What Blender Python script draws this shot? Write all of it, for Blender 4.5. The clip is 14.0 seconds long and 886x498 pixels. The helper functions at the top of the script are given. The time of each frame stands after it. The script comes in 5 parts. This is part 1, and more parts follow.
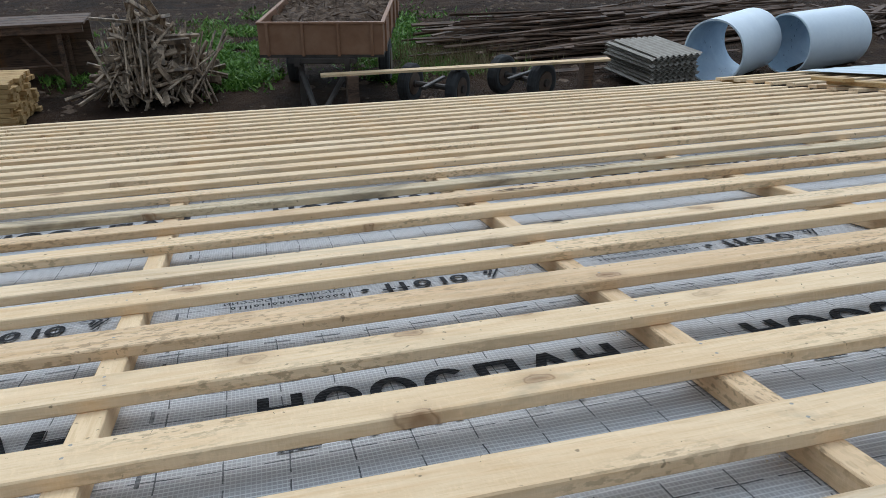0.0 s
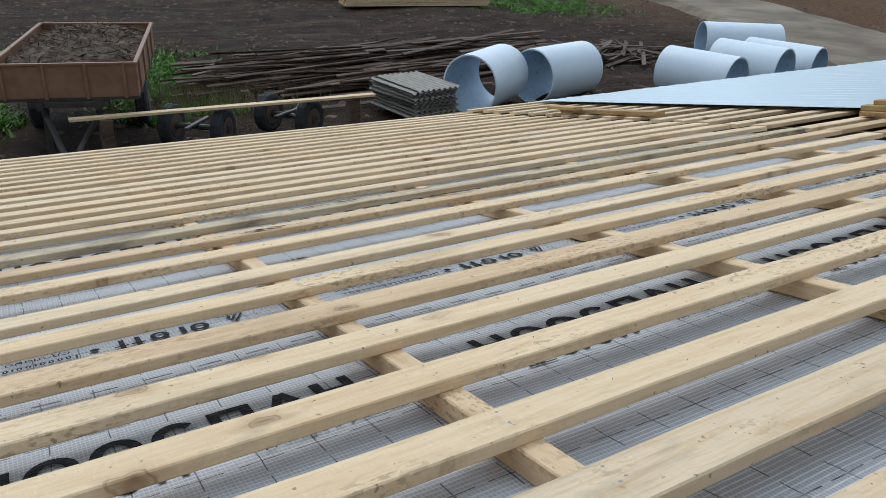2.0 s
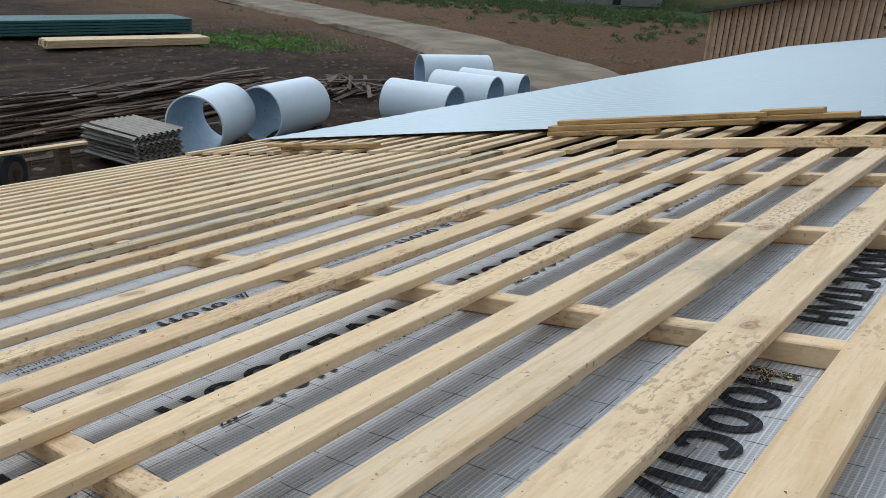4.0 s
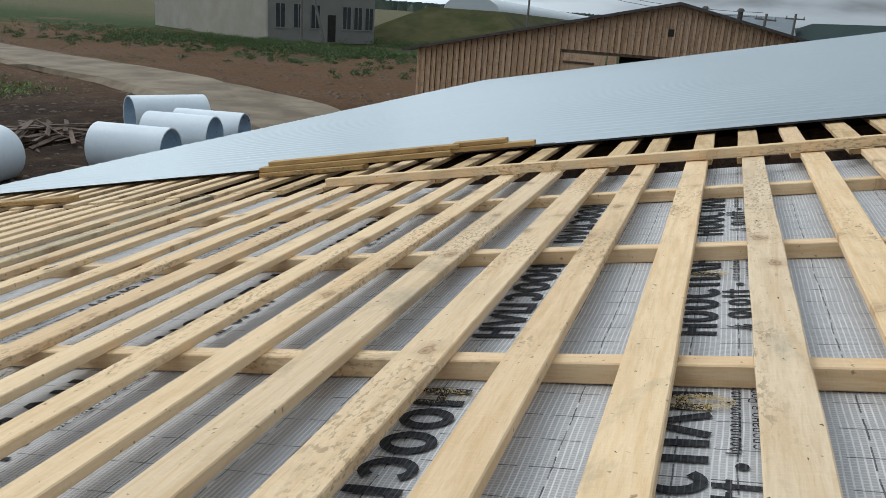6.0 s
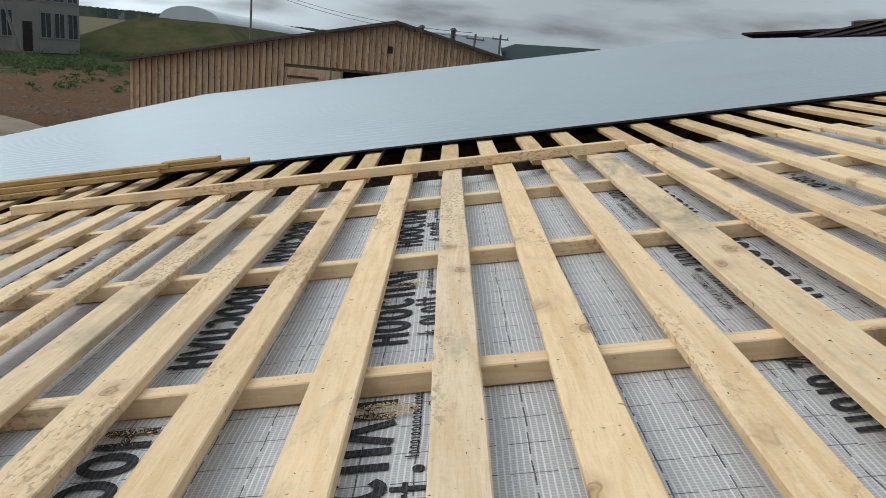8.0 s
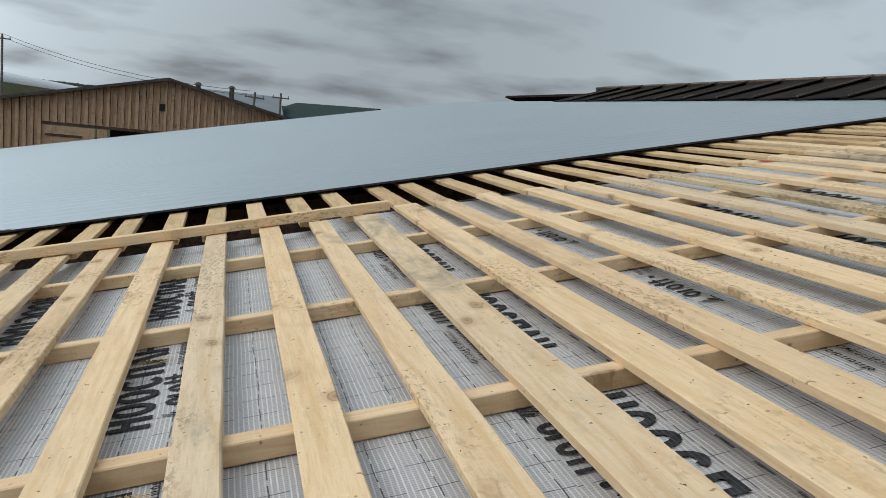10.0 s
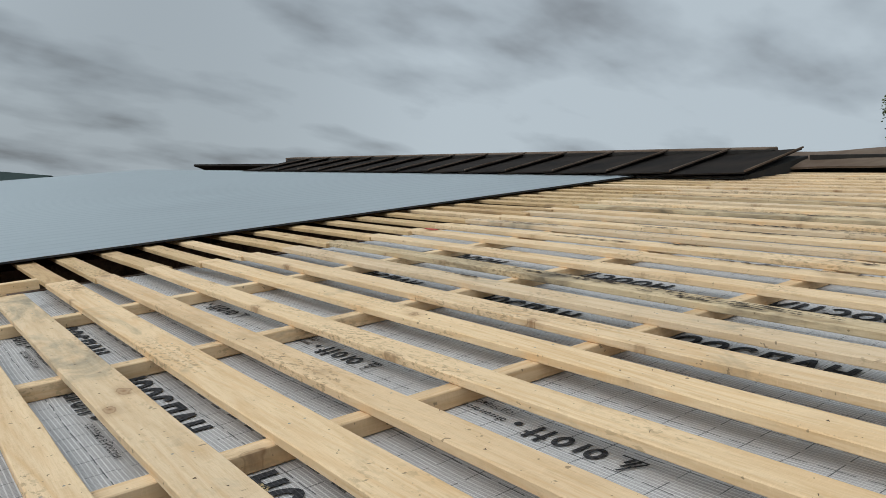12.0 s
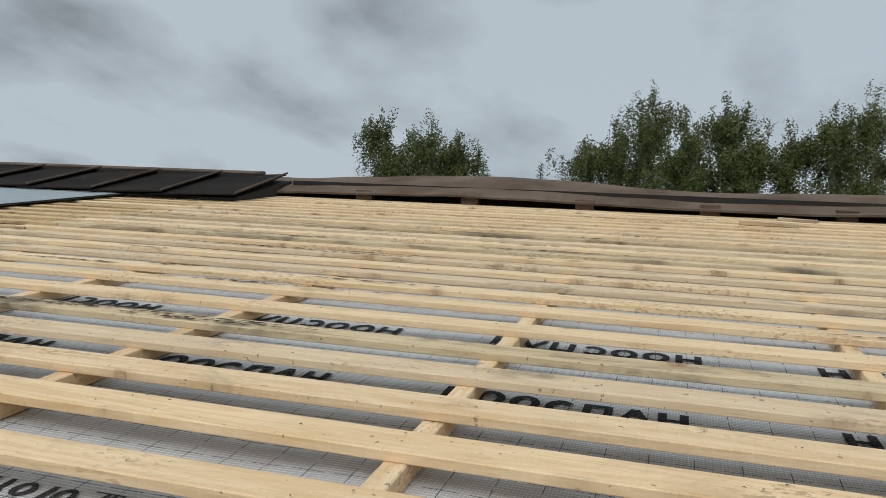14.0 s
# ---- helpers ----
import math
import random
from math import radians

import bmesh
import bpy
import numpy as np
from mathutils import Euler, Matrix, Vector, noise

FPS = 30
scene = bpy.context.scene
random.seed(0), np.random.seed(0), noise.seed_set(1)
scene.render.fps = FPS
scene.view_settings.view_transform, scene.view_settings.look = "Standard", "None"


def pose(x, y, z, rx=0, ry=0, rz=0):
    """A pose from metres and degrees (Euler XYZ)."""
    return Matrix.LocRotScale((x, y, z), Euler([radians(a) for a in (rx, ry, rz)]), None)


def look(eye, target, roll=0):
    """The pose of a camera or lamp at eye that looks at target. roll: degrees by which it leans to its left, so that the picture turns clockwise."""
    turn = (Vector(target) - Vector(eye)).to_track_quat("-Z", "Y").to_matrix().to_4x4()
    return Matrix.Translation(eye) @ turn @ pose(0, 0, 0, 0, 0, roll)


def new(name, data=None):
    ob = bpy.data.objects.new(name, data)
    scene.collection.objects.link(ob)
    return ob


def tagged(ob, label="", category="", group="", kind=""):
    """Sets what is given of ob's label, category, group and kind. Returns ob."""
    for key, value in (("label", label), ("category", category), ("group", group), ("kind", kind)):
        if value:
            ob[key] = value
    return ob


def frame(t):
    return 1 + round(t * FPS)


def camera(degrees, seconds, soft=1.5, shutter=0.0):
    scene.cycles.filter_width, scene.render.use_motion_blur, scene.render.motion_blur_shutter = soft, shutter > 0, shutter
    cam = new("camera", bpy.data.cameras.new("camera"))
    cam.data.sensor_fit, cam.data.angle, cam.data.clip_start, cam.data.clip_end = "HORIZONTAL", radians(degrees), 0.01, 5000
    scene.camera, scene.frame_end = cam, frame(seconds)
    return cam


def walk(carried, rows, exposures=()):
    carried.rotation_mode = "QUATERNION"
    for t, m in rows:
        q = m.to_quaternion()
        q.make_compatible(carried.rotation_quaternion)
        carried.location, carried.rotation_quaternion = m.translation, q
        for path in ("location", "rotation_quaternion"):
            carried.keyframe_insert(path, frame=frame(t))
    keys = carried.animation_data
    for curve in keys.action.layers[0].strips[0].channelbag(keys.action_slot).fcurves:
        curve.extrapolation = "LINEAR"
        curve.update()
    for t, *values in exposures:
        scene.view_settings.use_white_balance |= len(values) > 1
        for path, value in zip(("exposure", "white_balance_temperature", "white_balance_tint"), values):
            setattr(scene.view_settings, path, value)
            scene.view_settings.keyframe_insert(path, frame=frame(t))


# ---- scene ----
cam = camera(59.63, 14.0, soft=0.8)
PATH = [
    (0, pose(-0.382, -1.465, 0.515, 62.93, 0.3, 75.62)),
    (0.5, pose(-0.372, -1.417, 0.511, 64, -0.26, 71.2)),
    (1, pose(-0.356, -1.401, 0.524, 64.52, -1.02, 67.68)),
    (1.5, pose(-0.337, -1.375, 0.531, 65.07, -1.47, 63.67)),
    (2, pose(-0.318, -1.355, 0.532, 65.71, -1.96, 59.36)),
    (2.5, pose(-0.297, -1.328, 0.541, 66.32, -2.02, 54.99)),
    (2.7, pose(-0.294, -1.31, 0.538, 66.59, -2.15, 53.05)),
    (4.8, pose(-0.198, -1.192, 0.566, 70.75, -3.28, 31.56)),
    (5, pose(-0.182, -1.194, 0.574, 71.17, -3.39, 29.35)),
    (5.5, pose(-0.151, -1.182, 0.581, 71.98, -3.67, 24.24)),
    (6, pose(-0.128, -1.181, 0.592, 72.69, -3.71, 20.11)),
    (6.5, pose(-0.105, -1.172, 0.598, 73.16, -3.72, 15.72)),
    (7, pose(-0.08, -1.17, 0.606, 73.9, -3.96, 11.31)),
    (7.5, pose(-0.051, -1.173, 0.615, 74.63, -4.77, 5.85)),
    (8, pose(-0.017, -1.17, 0.622, 75.23, -5.38, 0.64)),
    (8.2, pose(-0.009, -1.177, 0.628, 75.4, -5.62, -1.38)),
    (10.3, pose(0.102, -1.182, 0.661, 82.37, -5.65, -16.9)),
    (10.5, pose(0.116, -1.194, 0.663, 83.32, -5.47, -18.12)),
    (11, pose(0.146, -1.2, 0.673, 84.91, -5.08, -22.34)),
    (11.5, pose(0.18, -1.205, 0.674, 86.42, -5.11, -28.64)),
    (12, pose(0.197, -1.213, 0.679, 88.28, -5.72, -37.26)),
    (12.5, pose(0.21, -1.215, 0.677, 89.83, -5.74, -46.27)),
    (13, pose(0.224, -1.215, 0.677, 91.1, -5.64, -56.26)),
    (13.5, pose(0.229, -1.222, 0.672, 92.36, -5.6, -64.39)),
    (14, pose(0.244, -1.223, 0.672, 93.22, -4.63, -73.48)),
]
walk(cam, PATH, [(0, -0.42, 5950, 10), (2.5, -0.45, 6000, 10), (5.0, -0.45, 6350, 10), (7.5, -0.42, 6700, 10), (10.5, -0.55, 6700, 10), (14, -0.54, 6740, 10)])

# ---- world, sun, exposure ----
SLOPE = radians(11.5)
GROUND = -3.8
ROOF = Matrix.Rotation(-SLOPE, 4, "Y")      # roof frame: x up the slope, y along the battens, z off the roof


def build_world():
    w = bpy.data.worlds.new("overcast_sky")
    scene.world = w
    w.use_nodes = True
    nt = w.node_tree
    nt.nodes.clear()
    N, L = nt.nodes.new, nt.links.new
    out, bg = N("ShaderNodeOutputWorld"), N("ShaderNodeBackground")
    sky = N("ShaderNodeTexSky")
    sky.sky_type = "NISHITA"
    sky.sun_disc = False
    sky.sun_elevation, sky.sun_rotation = radians(42), radians(-70)
    sky.air_density, sky.dust_density = 1.0, 3.0
    tc = N("ShaderNodeTexCoord")
    sep = N("ShaderNodeSeparateXYZ")
    L(tc.outputs["Generated"], sep.inputs[0])
    # clouds on a flat layer: direction divided by its height
    hgt = N("ShaderNodeMath"); hgt.operation = "MAXIMUM"; hgt.inputs[1].default_value = 0.0
    L(sep.outputs[2], hgt.inputs[0])
    add = N("ShaderNodeMath"); add.operation = "ADD"; add.inputs[1].default_value = 0.24
    L(hgt.outputs[0], add.inputs[0])
    div = N("ShaderNodeVectorMath"); div.operation = "DIVIDE"
    L(tc.outputs["Generated"], div.inputs[0])
    comb = N("ShaderNodeCombineXYZ")
    for i in range(3):
        L(add.outputs[0], comb.inputs[i])
    L(comb.outputs[0], div.inputs[1])
    mp = N("ShaderNodeMapping")
    mp.inputs["Location"].default_value = (3.1, 1.7, 0.0)
    mp.inputs["Scale"].default_value = (0.85, 1.1, 0.35)
    L(div.outputs[0], mp.inputs[0])
    n1 = N("ShaderNodeTexNoise"); n1.inputs["Scale"].default_value = 2.2; n1.inputs["Detail"].default_value = 5; n1.inputs["Roughness"].default_value = 0.47
    n1.inputs["Distortion"].default_value = 0.0
    L(mp.outputs[0], n1.inputs["Vector"])
    ramp = N("ShaderNodeValToRGB")
    e = ramp.color_ramp.elements
    e[0].position, e[0].color = 0.47, (0.71, 0.835, 0.94, 1)
    e[1].position, e[1].color = 0.70, (0.37, 0.425, 0.48, 1)
    m = ramp.color_ramp.elements.new(0.59); m.color = (0.56, 0.66, 0.75, 1)
    L(n1.outputs[0], ramp.inputs[0])
    # the sky is brightest towards the veiled sun
    dot = N("ShaderNodeVectorMath"); dot.operation = "DOT_PRODUCT"
    v = Vector((-0.80, 0.22, 0.52)).normalized()
    dot.inputs[1].default_value = v
    L(tc.outputs["Generated"], dot.inputs[0])
    rng = N("ShaderNodeMapRange"); rng.interpolation_type = "SMOOTHSTEP"
    rng.inputs["From Min"].default_value, rng.inputs["From Max"].default_value = 0.1, 1.0
    rng.inputs["To Min"].default_value, rng.inputs["To Max"].default_value = 1.0, 2.6
    L(dot.outputs["Value"], rng.inputs["Value"])
    # a thicker bank of cloud low in the north
    low = N("ShaderNodeVectorMath"); low.operation = "DOT_PRODUCT"
    low.inputs[1].default_value = Vector((0.10, 0.97, 0.13)).normalized()
    L(tc.outputs["Generated"], low.inputs[0])
    bank = N("ShaderNodeMapRange"); bank.interpolation_type = "SMOOTHSTEP"
    bank.inputs["From Min"].default_value, bank.inputs["From Max"].default_value = 0.85, 1.0
    bank.inputs["To Min"].default_value, bank.inputs["To Max"].default_value = 1.0, 0.75
    L(low.outputs["Value"], bank.inputs["Value"])
    both = N("ShaderNodeMath"); both.operation = "MULTIPLY"
    L(rng.outputs[0], both.inputs[0]); L(bank.outputs[0], both.inputs[1])
    mul = N("ShaderNodeVectorMath"); mul.operation = "MULTIPLY"
    L(ramp.outputs[0], mul.inputs[0]); L(both.outputs[0], mul.inputs[1])
    dim = N("ShaderNodeVectorMath"); dim.operation = "SCALE"; dim.inputs["Scale"].default_value = 0.1
    L(sky.outputs[0], dim.inputs[0])
    mix = N("ShaderNodeMixRGB"); mix.inputs[0].default_value = 0.9
    L(dim.outputs[0], mix.inputs[1]); L(mul.outputs[0], mix.inputs[2])
    L(mix.outputs[0], bg.inputs[0])
    bg.inputs[1].default_value = 1.0
    L(bg.outputs[0], out.inputs[0])


build_world()
sun = new("sun", bpy.data.lights.new("sun", "SUN"))
sun.data.energy, sun.data.angle, sun.data.color = 1.0, radians(24), (1.0, 0.95, 0.88)
sun.matrix_world = look((-20, 2, 20), (0, 0, 0))


# ---- materials ----
class Mat:
    """A small builder of node materials."""

    def __init__(self, name, rough=0.7, metal=0.0, spec=0.4):
        self.m = bpy.data.materials.new(name)
        self.m.use_nodes = True
        self.nt = self.m.node_tree
        self.b = self.nt.nodes["Principled BSDF"]
        self.b.inputs["Roughness"].default_value = rough
        self.b.inputs["Metallic"].default_value = metal
        self.b.inputs["Specular IOR Level"].default_value = spec
        self.tc = self.nt.nodes.new("ShaderNodeTexCoord")
        self.oi = self.nt.nodes.new("ShaderNodeObjectInfo")

    def n(self, kind):
        return self.nt.nodes.new(kind)

    def l(self, a, b):
        self.nt.links.new(a, b)

    def coords(self, scale=(1, 1, 1), vary=True, world=False):
        mp = self.n("ShaderNodeMapping")
        mp.inputs["Scale"].default_value = scale
        if world:
            geo = self.n("ShaderNodeNewGeometry")
            self.l(geo.outputs["Position"], mp.inputs[0])
            return mp.outputs[0]
        if vary:
            mul = self.n("ShaderNodeMath"); mul.operation = "MULTIPLY"; mul.inputs[1].default_value = 57.0
            self.l(self.oi.outputs["Random"], mul.inputs[0])
            add = self.n("ShaderNodeVectorMath"); add.operation = "ADD"
            self.l(self.tc.outputs["Object"], add.inputs[0]); self.l(mul.outputs[0], add.inputs[1])
            self.l(add.outputs[0], mp.inputs[0])
        else:
            self.l(self.tc.outputs["Object"], mp.inputs[0])
        return mp.outputs[0]

    def noise(self, co, scale, detail=4, rough=0.55, distort=0.0):
        t = self.n("ShaderNodeTexNoise")
        for k, v in (("Scale", scale), ("Detail", detail), ("Roughness", rough), ("Distortion", distort)):
            t.inputs[k].default_value = v
        self.l(co, t.inputs["Vector"])
        return t.outputs[0]

    def ramp(self, fac, stops):
        r = self.n("ShaderNodeValToRGB")
        e = r.color_ramp.elements
        while len(e) < len(stops):
            e.new(0.5)
        for el, (p, c) in zip(e, stops):
            el.position = p
            el.color = (*c, 1) if len(c) == 3 else c
        self.l(fac, r.inputs[0])
        return r.outputs[0]

    def mix(self, fac, a, b, mode="MIX"):
        x = self.n("ShaderNodeMixRGB")
        x.blend_type = mode
        for s, v in zip(x.inputs, (fac, a, b)):
            if isinstance(v, bpy.types.NodeSocket):
                self.l(v, s)
            elif isinstance(v, (int, float)):
                s.default_value = v
            else:
                s.default_value = (*v, 1)
        return x.outputs[0]

    def math(self, op, a, b=None, c=None):
        x = self.n("ShaderNodeMath")
        x.operation = op
        for s, v in zip(x.inputs, (a, b, c)):
            if isinstance(v, bpy.types.NodeSocket):
                self.l(v, s)
            elif v is not None:
                s.default_value = v
        return x.outputs[0]

    def color(self, c):
        self.l(c, self.b.inputs["Base Color"])
        return self

    def bump(self, height, strength=0.3, distance=0.01):
        x = self.n("ShaderNodeBump")
        x.inputs["Strength"].default_value, x.inputs["Distance"].default_value = strength, distance
        self.l(height, x.inputs["Height"])
        self.l(x.outputs[0], self.b.inputs["Normal"])
        return self

    def rough(self, sock):
        self.l(sock, self.b.inputs["Roughness"])
        return self


def wood(name, light, dark, stain, stained=0.62, knots=True, along="y", hue=0.25):
    """Sawn softwood: grain along one axis, growth figure, knots, grey stains, piece-to-piece change."""
    m = Mat(name, 0.72, spec=0.25)
    st = {"x": (0.09, 1, 1), "y": (1, 0.09, 1), "z": (1, 1, 0.09)}[along]
    st2 = tuple(s * 1.0 for s in st)
    co = m.coords(st2)
    fig = m.noise(co, 22, 3, 0.5, 1.2)
    fine = m.noise(co, 160, 3, 0.6)
    base = m.ramp(fig, [(0.3, dark), (0.5, light), (0.75, tuple(min(1, c * 1.07) for c in light))])
    base = m.mix(m.ramp(fine, [(0.50, (0, 0, 0)), (0.70, (0.42, 0.42, 0.42))]), base, (light[0] * 0.78, light[1] * 0.69, light[2] * 0.55))
    saw = m.noise(m.coords(tuple(1.0 if s < 1 else 0.35 for s in st)), 120, 2, 0.6)
    base = m.mix(m.ramp(saw, [(0.54, (0, 0, 0)), (0.72, (0.22, 0.22, 0.22))]), base, tuple(min(1, c * 1.22) for c in light))
    # growth rings cut lengthwise: long nested curves, strong on some boards and faint on others
    rings = m.math("PINGPONG", m.math("MULTIPLY", m.noise(m.coords(tuple(0.07 if q < 1 else 1.0 for q in st)), 9, 1, 0.4, 0.3), 16.0), 1.0)
    rings = m.ramp(rings, [(0.55, (0, 0, 0)), (0.95, (1, 1, 1))])
    strong = m.ramp(m.noise(m.coords(tuple(0.2 if q < 1 else 0.6 for q in st)), 2.5, 2, 0.5), [(0.42, (0.06, 0.06, 0.06)), (0.62, (0.45, 0.45, 0.45))])
    base = m.mix(m.math("MULTIPLY", rings, strong), base, tuple(c * k for c, k in zip(dark, (0.95, 0.84, 0.70))))
    if knots and along != "z":
        v = m.n("ShaderNodeTexVoronoi")
        v.inputs["Scale"].default_value = 4.0
        v.voronoi_dimensions = "2D"
        kst = {"x": (0.7, 1, 0.03), "y": (1, 0.7, 0.03), "z": (1, 0.03, 0.7)}[along]
        wob = m.n("ShaderNodeVectorMath"); wob.operation = "ADD"
        m.l(m.coords(kst), wob.inputs[0])
        sc = m.n("ShaderNodeVectorMath"); sc.operation = "SCALE"; sc.inputs["Scale"].default_value = 0.06
        nz = m.n("ShaderNodeTexNoise"); nz.inputs["Scale"].default_value = 14
        m.l(m.coords(), nz.inputs["Vector"])
        m.l(nz.outputs["Color"], sc.inputs[0]); m.l(sc.outputs[0], wob.inputs[1])
        m.l(wob.outputs[0], v.inputs["Vector"])
        k = m.ramp(v.outputs["Distance"], [(0.0, (1, 1, 1)), (0.035, (0.7, 0.7, 0.7)), (0.06, (0.5, 0.5, 0.5)), (0.075, (0.85, 0.85, 0.85)), (0.09, (0.3, 0.3, 0.3)), (0.2, (0, 0, 0))])
        few = m.ramp(m.noise(m.coords(), 1.7, 1, 0.5), [(0.46, (0.12, 0.12, 0.12)), (0.60, (1, 1, 1))])
        base = m.mix(m.math("MULTIPLY", m.math("MULTIPLY", k, few), 0.85), base, (0.21, 0.095, 0.035))
    blot = m.noise(m.coords((1, 0.35, 1) if along == "y" else (0.35, 1, 1)), 4.5, 5, 0.65, 0.6)
    base = m.mix(m.ramp(blot, [(stained, (0, 0, 0)), (stained + 0.16, (0.75, 0.75, 0.75))]), base, stain)
    torn = m.ramp(m.noise(m.coords({"x": (0.45, 1, 1), "y": (1, 0.45, 1), "z": (1, 1, 0.45)}[along]), 85, 3, 0.6), [(0.52, (0, 0, 0)), (0.60, (1, 1, 1))])
    where = m.ramp(m.noise(m.coords((1, 0.4, 1)), 3.4, 3, 0.6), [(0.53, (0, 0, 0)), (0.62, (0.72, 0.72, 0.72))])
    base = m.mix(m.math("MULTIPLY", torn, where), base, tuple(c * 0.55 for c in dark))
    grime = m.ramp(m.noise(m.coords((1, 0.55, 1)), 2.1, 5, 0.7, 0.8), [(0.55, (0, 0, 0)), (0.68, (0.34, 0.34, 0.34))])
    base = m.mix(grime, base, (dark[0] * 0.62, dark[1] * 0.64, dark[2] * 0.66))
    spots = m.noise(m.coords(), 48, 2, 0.5)
    base = m.mix(m.ramp(spots, [(0.70, (0, 0, 0)), (0.74, (0.75, 0.75, 0.75))]), base, tuple(c * 0.35 for c in dark))
    tone = m.ramp(m.oi.outputs["Random"], [(0.0, (0.86, 0.80, 0.74)), (0.35, (1, 1, 1)), (0.7, (1.0, 0.97, 0.92)), (1.0, (0.93, 0.92, 0.92))])
    base = m.mix(1.0, base, tone, "MULTIPLY")
    m.color(base)
    m.bump(m.mix(0.35, fine, saw), 0.5, 0.004)
    return m.m


def plain(name, a, b, rough=0.7, metal=0.0, scale=3.0, spec=0.4, bump=0.15, fine=40, world=False):
    """A surface of two tones at two scales with slight relief."""
    m = Mat(name, rough, metal, spec)
    co = m.coords(world=world)
    big = m.noise(co, scale, 5, 0.6, 0.3)
    small = m.noise(co, fine, 4, 0.6)
    c = m.mix(m.ramp(big, [(0.35, (0, 0, 0)), (0.7, (1, 1, 1))]), a, b)
    c = m.mix(m.math("MULTIPLY", small, 0.25), c, tuple(x * 0.55 for x in a))
    m.color(c)
    m.rough(m.math("MULTIPLY_ADD", big, 0.2, rough - 0.1))
    m.bump(small, bump, 0.004)
    return m.m


def membrane_material(name, pitch, phase):
    """Translucent reinforced underlay: white scrim threads over grey film, and a printed lattice of plus marks."""
    m = Mat(name, 0.5, spec=0.25)
    sep = m.n("ShaderNodeSeparateXYZ")
    wob = m.n("ShaderNodeVectorMath"); wob.operation = "ADD"
    sc = m.n("ShaderNodeVectorMath"); sc.operation = "SCALE"; sc.inputs["Scale"].default_value = 0.016
    nz = m.n("ShaderNodeTexNoise"); nz.inputs["Scale"].default_value = 5.0; nz.inputs["Detail"].default_value = 3
    m.l(m.tc.outputs["Object"], nz.inputs["Vector"])
    m.l(nz.outputs["Color"], sc.inputs[0])
    m.l(m.tc.outputs["Object"], wob.inputs[0]); m.l(sc.outputs[0], wob.inputs[1])
    m.l(wob.outputs[0], sep.inputs[0])
    x, y = sep.outputs[0], sep.outputs[1]
    raw = m.n("ShaderNodeSeparateXYZ")
    m.l(m.tc.outputs["Object"], raw.inputs[0])
    drift = m.math("MULTIPLY", m.noise(m.coords((1, 1, 1), vary=False), 2.0, 2, 0.5), 0.02)
    tx, ty = m.math("ADD", raw.outputs[0], drift), m.math("ADD", raw.outputs[1], drift)

    def line(v, period, width, at=0.0):
        """Stripes of a width, centred on at + k * period."""
        f = m.math("FRACT", m.math("MULTIPLY_ADD", v, 1.0 / period, 100.5 - at / period))
        return m.math("LESS_THAN", m.math("ABSOLUTE", m.math("SUBTRACT", f, 0.5)), 0.5 * width / period)

    patchy = m.ramp(m.noise(m.coords((3, 0.5, 1), vary=False), 16, 3, 0.6), [(0.34, (0.45, 0.45, 0.45)), (0.62, (1, 1, 1))])
    long_thread = m.math("MULTIPLY", line(tx, 0.0112, 0.0030), patchy)
    short_thread = m.math("MULTIPLY", line(ty, 0.0078, 0.0018), 0.5)
    scrim = m.math("MAXIMUM", long_thread, short_thread)
    big = m.noise(m.coords(vary=False), 2.2, 5, 0.6)
    film = m.mix(m.ramp(big, [(0.3, (0, 0, 0)), (0.75, (1, 1, 1))]), (0.375, 0.362, 0.360), (0.485, 0.470, 0.460))
    film = m.mix(m.ramp(m.noise(m.coords(vary=False), 90, 3, 0.7), [(0.4, (0, 0, 0)), (0.7, (0.35, 0.35, 0.35))]), film, (0.24, 0.235, 0.24))
    base = m.mix(m.math("MULTIPLY", scrim, 0.85), film, (0.74, 0.73, 0.72))
    # plus marks: dashes both ways that cross at their middles
    dash_y = m.math("MULTIPLY", line(x, 0.1, 0.0030, 0.081), line(y, pitch, pitch * 0.78, phase))
    dash_x = m.math("MULTIPLY", line(y, pitch, 0.0026, phase), line(x, 0.1, 0.080, 0.081))
    # bolder dashed lines that mark the laps
    lap = m.math("MULTIPLY", line(x, 1.486, 0.007, 1.032), line(y, 0.114, 0.058, 0.02))
    cross = m.math("MULTIPLY", line(y, 3.1, 0.008, -1.70), line(x, 0.11, 0.05))
    ink = m.math("MAXIMUM", m.math("MAXIMUM", dash_y, dash_x), m.math("MAXIMUM", lap, cross))
    worn = m.ramp(m.noise(m.coords(vary=False), 60, 2, 0.6), [(0.3, (0.55, 0.55, 0.55)), (0.6, (0.92, 0.92, 0.92))])
    base = m.mix(m.math("MULTIPLY", ink, worn), base, (0.03, 0.032, 0.036))
    m.color(base)
    pucker = m.noise(m.coords(vary=False), 9, 4, 0.6, 0.5)
    m.bump(m.math("MULTIPLY_ADD", scrim, 0.06, pucker), 0.4, 0.012)
    return m.m


